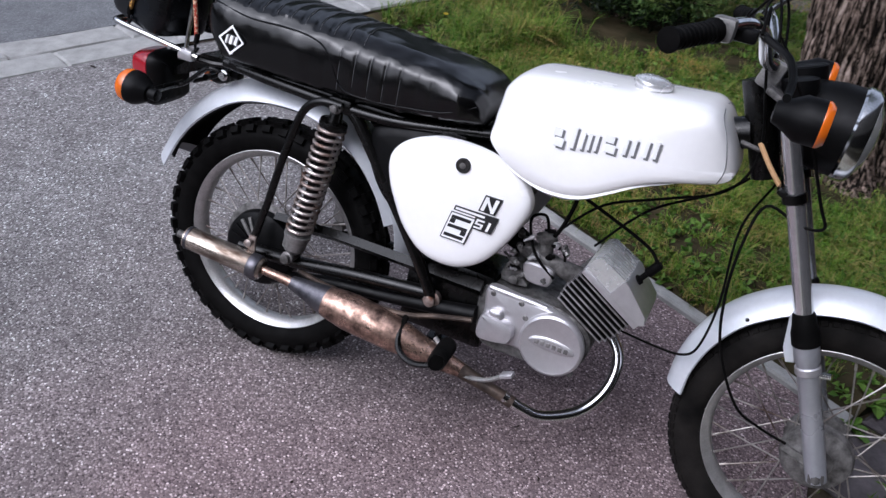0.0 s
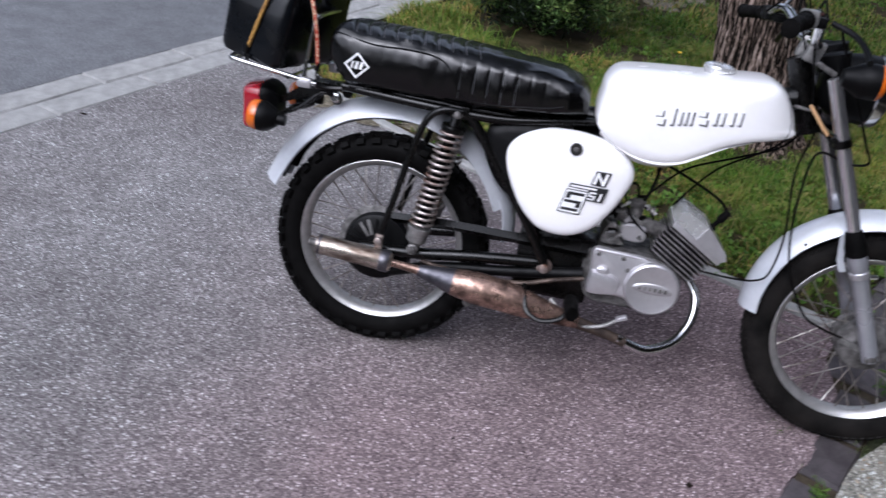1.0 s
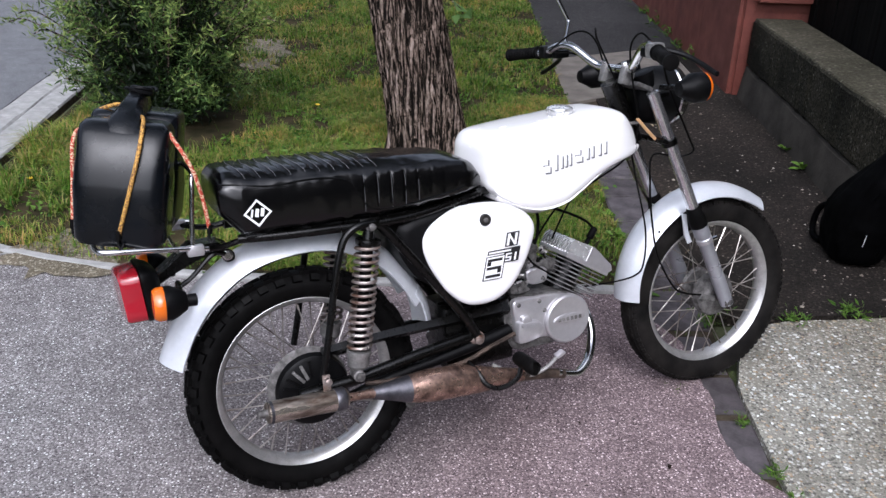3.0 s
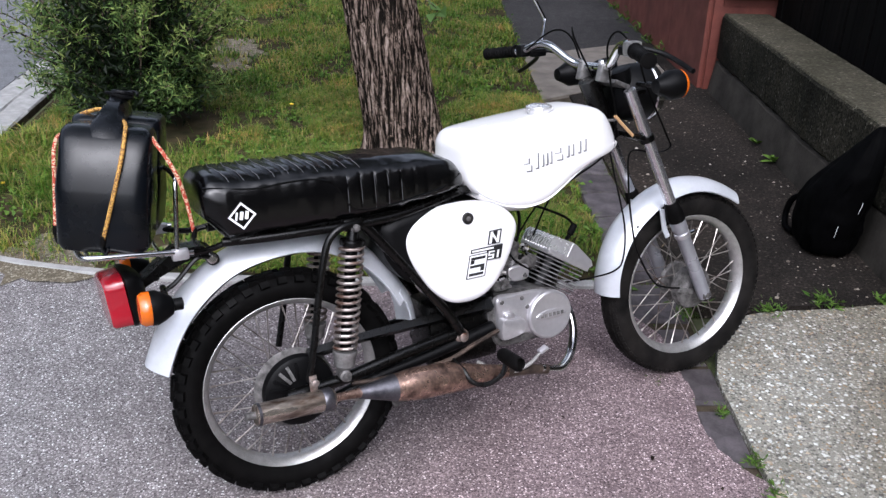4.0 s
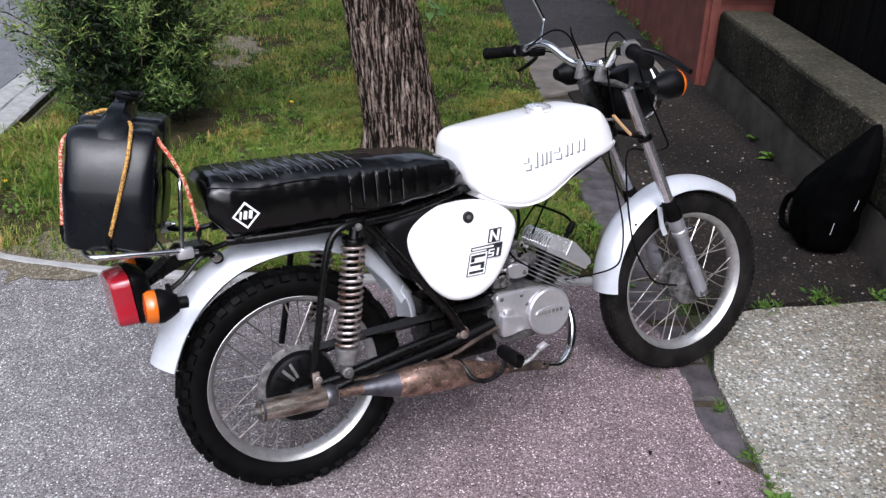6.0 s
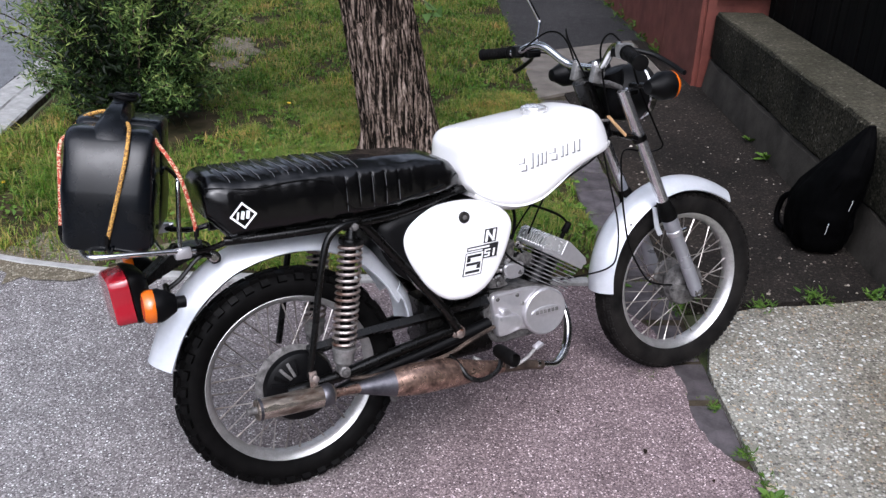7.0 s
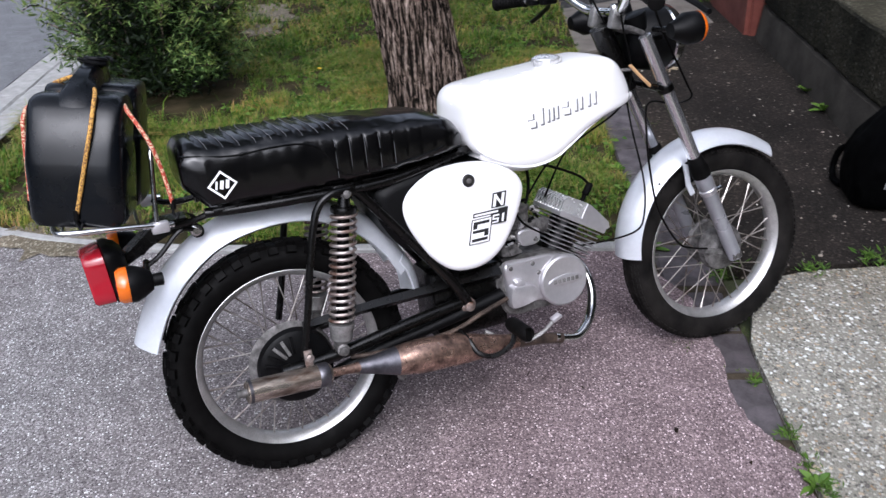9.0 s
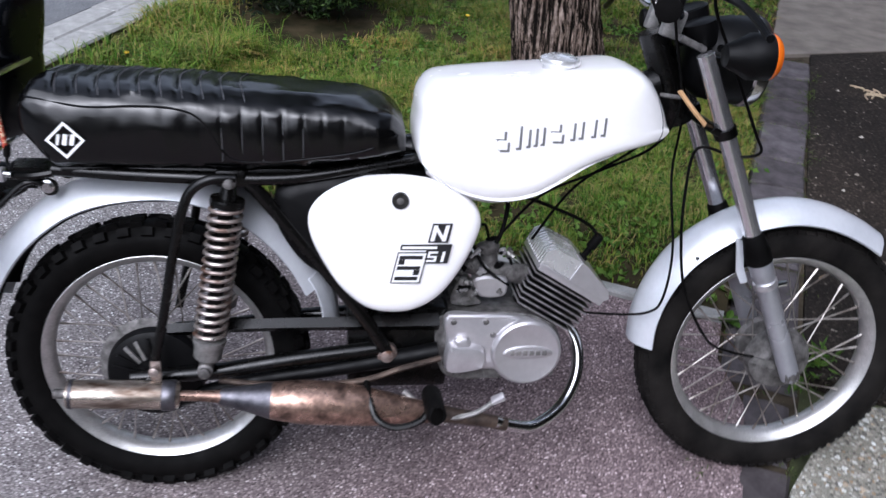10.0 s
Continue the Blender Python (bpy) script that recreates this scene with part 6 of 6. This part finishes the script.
# single weeds in the joints
for k, (x, y, r, h, n) in enumerate(((1.086, -0.386, 0.034, 0.03, 70), (3.874, 3.510, 0.10, 0.06, 70), (4.04, 3.874, 0.09, 0.05, 60), (4.205, 4.238, 0.11, 0.07, 70), (4.413, 4.693, 0.10, 0.06, 60), (4.62, 5.15, 0.10, 0.06, 60), (1.052, -0.490, 0.028, 0.035, 50), (1.159, -0.184, 0.018, 0.02, 50), (1.941, 0.170, 0.06, 0.025, 70), (1.715, 0.205, 0.05, 0.025, 60), (1.50, 0.40, 0.07, 0.03, 70), (1.43, 0.30, 0.05, 0.025, 50), (2.15, 0.10, 0.05, 0.02, 40), (1.03, -0.58, 0.022, 0.03, 50))):
    weed = tagged(empty("weed", Matrix.Translation((x, y, 0.002))), "small green weed growing out of a pavement joint", "weed", group="weeds in the joints")
    g = np.random.default_rng(20 + k)
    pts = g.normal(size=(n, 3)) * (r * 0.42, r * 0.42, 0) + np.c_[np.zeros((n, 2)), np.abs(g.normal(size=n)) * h * 0.5]
    tagged(leaves("tuft", pts, max(0.022, r * 0.62), 0.45 if n < 50 else 0.22, weed_leaf, weed, 0.5, 0.6, seed=30 + k), kind="stuff")
# broad-leaved weeds at the foot of the wall, leaf by leaf
for x, y, n, size, seed in ((2.99, 1.61, 11, 0.075, 3), (2.865, 1.36, 13, 0.085, 4), (1.030, -0.545, 15, 0.050, 5), (1.345, 0.560, 9, 0.060, 6), (1.400, 0.690, 12, 0.070, 7), (1.372, 0.86, 8, 0.055, 8), (1.520, 0.985, 10, 0.065, 9), (1.60, 1.18, 9, 0.06, 10)):
    weed = tagged(empty("weed", Matrix.Translation((x, y, 0.0))), "leafy green weed growing out of the ground joint", "weed", group="leafy weeds")
    g = np.random.default_rng(seed)
    for k in range(n):
        a, rise, l = k * 2.4, g.uniform(0.25, 1.1), size * g.uniform(0.7, 1.2)
        d = Vector((math.cos(a) * math.cos(rise), math.sin(a) * math.cos(rise), math.sin(rise)))
        s = Vector((-math.sin(a), math.cos(a), 0))
        rows = []
        for f, w in ((0.05, 0.04), (0.3, 0.13), (0.55, 0.19), (0.8, 0.13), (1.0, 0.01)):
            c = d * (l * f) - Vector((0, 0, l * 0.35 * f * f))
            rows.append([c - s * (w * l), c - Vector((0, 0, 0.012 * (f + 0.2) * w * 5)), c + s * (w * l)])
        bm = bmesh.new()
        skin(bm, [[q + Vector((0, 0, 0.004)) for q in row] for row in rows], caps=False, around=False)
        part("leaf", bm, weed_leaf, weed)
moss_mat = leaf_mat("joint_moss", ((0.016, 0.030, 0.006), (0.035, 0.060, 0.010), (0.070, 0.100, 0.018)))
# grass and moss in the joints of the slab row
rng = np.random.default_rng(31)
tuft = []
for _ in range(55):
    v = rng.uniform(0.05, 3.4)
    u = (1.185 if rng.uniform() < 0.6 else 0.990) + rng.normal() * 0.012
    p = uv(u, v, -0.004)
    if rng.uniform() < 0.25:
        p = uv(2.03 - abs(rng.normal()) * 0.03, rng.uniform(4.8, 8.0), -0.002)
    tuft.append(np.array(p) + rng.normal(size=(26, 3)) * (0.018, 0.018, 0.002))
tagged(leaves("joint_grass", np.concatenate(tuft), 0.016, 0.16, moss_mat, None, 0.7, 0.9, seed=12), "short grass and moss in the slab joints", "grass", kind="stuff")
for x, y, z in ((1.441, 0.343, 0.05), (0.874, 3.127, 0.035), (-0.652, 2.396, 0.04)):
    flower = tagged(empty("dandelion", Matrix.Translation((x, y, 0.0))), "single yellow dandelion flower on a thin stem", "flower", group="dandelions")
    part("stem", bar((0, 0, 0), (0.004, 0, z), 0.0012, 5), weed_leaf, flower)
    part("blossom", lathe(((0.0, 0.003), (0.004, 0.012), (0.008, 0.012), (0.010, 0.004)), (0.004, 0, z - 0.002), (0.1, 0, 1), 12), base("yellow_petals", (0.75, 0.50, 0.03), 0.7)[0], flower)

# black bag leaning on the wall
bag_mat = surface("black_bag_cloth", (0.0005, 0.0005, 0.0006), (0.0014, 0.0014, 0.0016), 20.0, (0.6, 0.8), bumps=0.3, fine=160, spec=0.03)
BAG = wall_at(2.6, -0.14, 0.0)
bag = tagged(empty("bag", Matrix.Translation(BAG)), "slumped black cloth bag leaning against the low wall", "bag")
rings = []
for z, sc, sw, dc, dw in curve(((0.0, 2.61, 0.14, -0.145, 0.10), (0.02, 2.61, 0.172, -0.145, 0.120), (0.10, 2.605, 0.205, -0.150, 0.126), (0.18, 2.590, 0.213, -0.148, 0.122), (0.27, 2.550, 0.185, -0.135, 0.105), (0.35, 2.515, 0.150, -0.115, 0.082), (0.43, 2.495, 0.095, -0.090, 0.055), (0.49, 2.487, 0.042, -0.075, 0.032), (0.525, 2.482, 0.012, -0.068, 0.014)), 6):
    ring = []
    for i in range(56):
        a = 2 * math.pi * i / 56
        c, s = math.cos(a), math.sin(a)
        q = 1 + 0.10 * noise.noise((c * 1.7, s * 1.7, z * 6)) + 0.07 * noise.noise((c * 5, s * 5, z * 15)) + 0.03 * noise.noise((c * 12, s * 12, z * 30))
        ring.append(wall_at(sc + 0.030 + 0.05 * z + 0.72 * sw * q * math.copysign(abs(c) ** 0.75, c), min(-0.018, dc + 0.86 * dw * q * math.copysign(abs(s) ** 0.75, s)), z + 0.008) - BAG)
    rings.append(ring)
bm = bmesh.new()
skin(bm, rings)
part("sack", bm, bag_mat, bag)
part("handle", tube([tuple(wall_at(*q) - BAG) for q in ((2.74, -0.19, 0.15), (2.79, -0.21, 0.155), (2.83, -0.225, 0.12), (2.835, -0.235, 0.06), (2.80, -0.24, 0.018), (2.74, -0.23, 0.016))], 0.013, 8), bag_mat, bag, "soft black carrying strap")
for i0, j0, j1 in ((29, 12, 17), (26, 20, 24)):
    line = [Vector(rings[j][i0]) + (wall_dir * -0.004 + wall_in * -0.004) for j in range(j0, j1)]
    part("piping", tube([tuple(q) for q in line], 0.0011, 6, 3), decal_white, bag, "thin pale piping")

# red gate pillar and wall beyond the grey wall
red_mat = surface("red_brown_paint", (0.105, 0.026, 0.018), (0.17, 0.045, 0.031), 7.0, (0.55, 0.8), bumps=0.2, fine=120)


def uv_box(u0, u1, v0, v1, z0, z1, bevel, bm=None):
    own = bmesh.new()
    skin(own, [[uv(u, v, z) for u, v in ((u0, v0), (u1, v0), (u1, v1), (u0, v1))] for z in (z0, z1)])
    if bevel:
        bmesh.ops.bevel(own, geom=own.edges[:], offset=bevel, segments=3, affect="EDGES")
    return join(bm, own) if bm else own


pillar = tagged(empty("gate_pillar"), "red-brown painted gate pillar at the end of the low wall", "pillar")
part("shaft", uv_box(2.045, 2.55, 3.83, 4.7, -0.05, 1.9, 0.03), red_mat, pillar)
part("ledge", uv_box(2.07, 2.63, 3.76, 4.62, 0.53, 0.70, 0.06), red_mat, pillar, "projecting dark red ledge")
redwall = finish("wall_red", uv_box(2.055, 2.30, 4.7, 14, -0.05, 1.6, 0.01), red_mat)
tagged(redwall, "red-brown painted garden wall along the footpath", "wall", kind="structure")

# fallen leaves, twigs and grit
litter_mat = leaf_mat("dry_litter", ((0.05, 0.03, 0.02), (0.13, 0.085, 0.05), (0.30, 0.23, 0.15)), 0.8)
crumb_mat = surface("withered_leaf", (0.008, 0.006, 0.005), (0.03, 0.020, 0.014), 60.0, (0.8, 0.95), spec=0.1)
for k, (x, y, s, m) in enumerate(((0.867, -0.256, 0.012, 0), (0.46, -0.42, 0.010, 0), (0.95, -0.42, 0.010, 0), (0.30, -0.30, 0.010, 0), (0.646, 0.113, 0.018, 0), (0.624, -0.245, 0.013, 0), (0.732, -0.006, 0.012, 0), (-1.402, 0.945, 0.03, 0), (1.70, 0.78, 0.03, 1))):
    lf = leaves("fallen_leaf", [(0, 0, 0)] * 1, s * 1.5, 0.7, litter_mat if m else crumb_mat, None, 0.25, seed=60 + k)
    lf.location = (x, y, 0.006)
    tagged(lf, "small dark withered leaf lying on the ground", "leaf", group="fallen leaves")
twigs = tagged(empty("twig_pile", Matrix.Translation((2.62, 2.30, 0.002))), "little pile of pale dry twigs on the footpath", "twigs")
rng = np.random.default_rng(9)
pale = base("dry_twig", (0.38, 0.30, 0.20), 0.85)[0]
for k in range(12):
    a, c = rng.uniform(0, math.pi), rng.normal(size=2) * 0.03
    l = rng.uniform(0.012, 0.045)
    d = np.array((math.cos(a), math.sin(a))) * l
    part("twig", tube(((c[0] - d[0], c[1] - d[1], 0.004), (c[0] + rng.normal() * 0.008, c[1], 0.008), (c[0] + d[0], c[1] + d[1], 0.004)), 0.0035, 5, 3), pale, twigs)
grit_mat = leaf_mat("pale_grit", ((0.10, 0.085, 0.07), (0.22, 0.19, 0.155), (0.42, 0.39, 0.34)), 0.8)
grit = []
rng = np.random.default_rng(14)
while len(grit) < 140:
    u, v = rng.uniform(1.2, 2.0), rng.uniform(0.97, 5.5)
    if rng.uniform() < 0.5:
        v = 0.95 + abs(rng.normal()) * 0.9
    grit.append(uv(u, v, 0.0))
verts, faces = [], []
for p in grit:
    r = rng.uniform(0.002, 0.0065) if len(verts) < 590 else rng.uniform(0.006, 0.012)
    o = len(verts)
    for d in ((1, 0, 0), (0, 1, 0), (-1, 0, 0), (0, -1, 0), (0, 0, 0.7)):
        verts.append((p.x + d[0] * r * rng.uniform(0.7, 1.2), p.y + d[1] * r * rng.uniform(0.7, 1.2), p.z - 0.001 + d[2] * r))
    faces += [(o, o + 1, o + 4), (o + 1, o + 2, o + 4), (o + 2, o + 3, o + 4), (o + 3, o, o + 4)]
tagged(raw("grit", verts, faces, grit_mat), "pale grit and crumbs scattered on the footpath", "grit", kind="stuff")

# ---- pieces: fence boards, kerb stones, slabs ----
board_mat = surface("black_stained_wood", (0.0008, 0.0008, 0.0008), (0.0030, 0.0028, 0.0026), 9.0, (0.7, 0.9), bumps=0.4, fine=80, stretch=(1, 1, 0.15), spec=0.08)
fence = tagged(empty("fence"), "black stained board fence standing behind the low wall", "fence")
for z in (0.62, 1.25):
    bm = bmesh.new()
    skin(bm, [[wall_at(s, WALL_T + d, z + e) for d, e in ((0.055, -0.035), (0.055, 0.035), (0.09, 0.035), (0.09, -0.035))] for s in (0.0, wall_len)])
    part("rail", bm, board_mat, fence)
k = 0
while 0.102 * k < wall_len - 0.1:
    s = 0.02 + 0.102 * k
    bm = bmesh.new()
    skin(bm, [[wall_at(s + a, WALL_T + d + 0.004 * (k % 3), z) for a, d in ((0, 0.03), (0.09, 0.03), (0.09, 0.05), (0, 0.05))] for z in (-0.05, 1.45 + 0.01 * (k % 4))])
    part("board", bm, board_mat, fence)
    k += 1


def stone_mesh(name, w, l, h, seed):
    """A worn stone with soft edges and an uneven top."""
    g = np.random.default_rng(seed)
    bm = bmesh.new()
    ring = []
    for z, i in ((-h, 0.0), (-0.008, 0.0), (0.0, 0.008)):
        ring.append([(sx * (w / 2 - i) + g.normal() * 0.002, sy * (l / 2 - i) + g.normal() * 0.003, z + (g.normal() * 0.0015 if z == 0 else 0)) for sx, sy in ((-1, -1), (0, -1), (1, -1), (1, 0), (1, 1), (0, 1), (-1, 1), (-1, 0))])
    skin(bm, ring)
    me = bpy.data.meshes.new(name)
    bmesh.ops.recalc_face_normals(bm, faces=bm.faces)
    bm.to_mesh(me)
    bm.free()
    return me


turn = math.atan2(ALONG.y, ALONG.x) - math.pi / 2
kerb_turn = turn - math.atan(KERB_LEAN)
for w, c, row in ((0.150, -0.079, 0), (0.150, 0.076, 1)):
    kinds = [stone_mesh("kerb_stone", w, 0.485, 0.03, 40 + row * 5 + q) for q in range(3)]
    for me in kinds:
        me.materials.append(kerb_mat)
    for k in range(52):
        ob = new("kerb_stone", kinds[k % 3])
        v = -9.0 + 0.488 * k + 0.17 * row
        p = uv(kerb_u(v, c), v, 0.0)
        ob.parent = kerb
        ob.matrix_world = Matrix.Translation(p) @ Matrix.Rotation(kerb_turn, 4, "Z")
rng = np.random.default_rng(17)
v = 0.105
k = 0
joint_moss = []
while v < 3.42:
    far = v > 0.70
    l = rng.uniform(0.22, 0.36) if far else rng.uniform(0.17, 0.25)
    me = stone_mesh("slab", (0.186 if far else 0.112) + rng.uniform(-0.010, 0.006), l, 0.025, 70 + k)
    me.materials.append(slate_mat)
    ob = new("slab", me)
    ob.parent = border
    ob.matrix_world = Matrix.Translation(uv((1.086 if far else 1.112) + rng.normal() * 0.004, v + l / 2 + (0.03 if far else 0.0), -0.001 if far else -0.003)) @ Matrix.Rotation(turn + rng.normal() * 0.02, 4, "Z")
    v += l + (0.035 if k == 0 else rng.uniform(0.012, 0.024))
    joint_moss += [np.array(uv(u, v - 0.004 + rng.normal() * 0.006, -0.006)) for u in rng.uniform(0.99, 1.18, 46 if far else 8)]
    k += 1
tagged(leaves("joint_moss", np.array(joint_moss), 0.015, 0.22, moss_mat, None, 0.7, 0.7, seed=14), "moss and short grass between the slabs", "moss", kind="stuff")
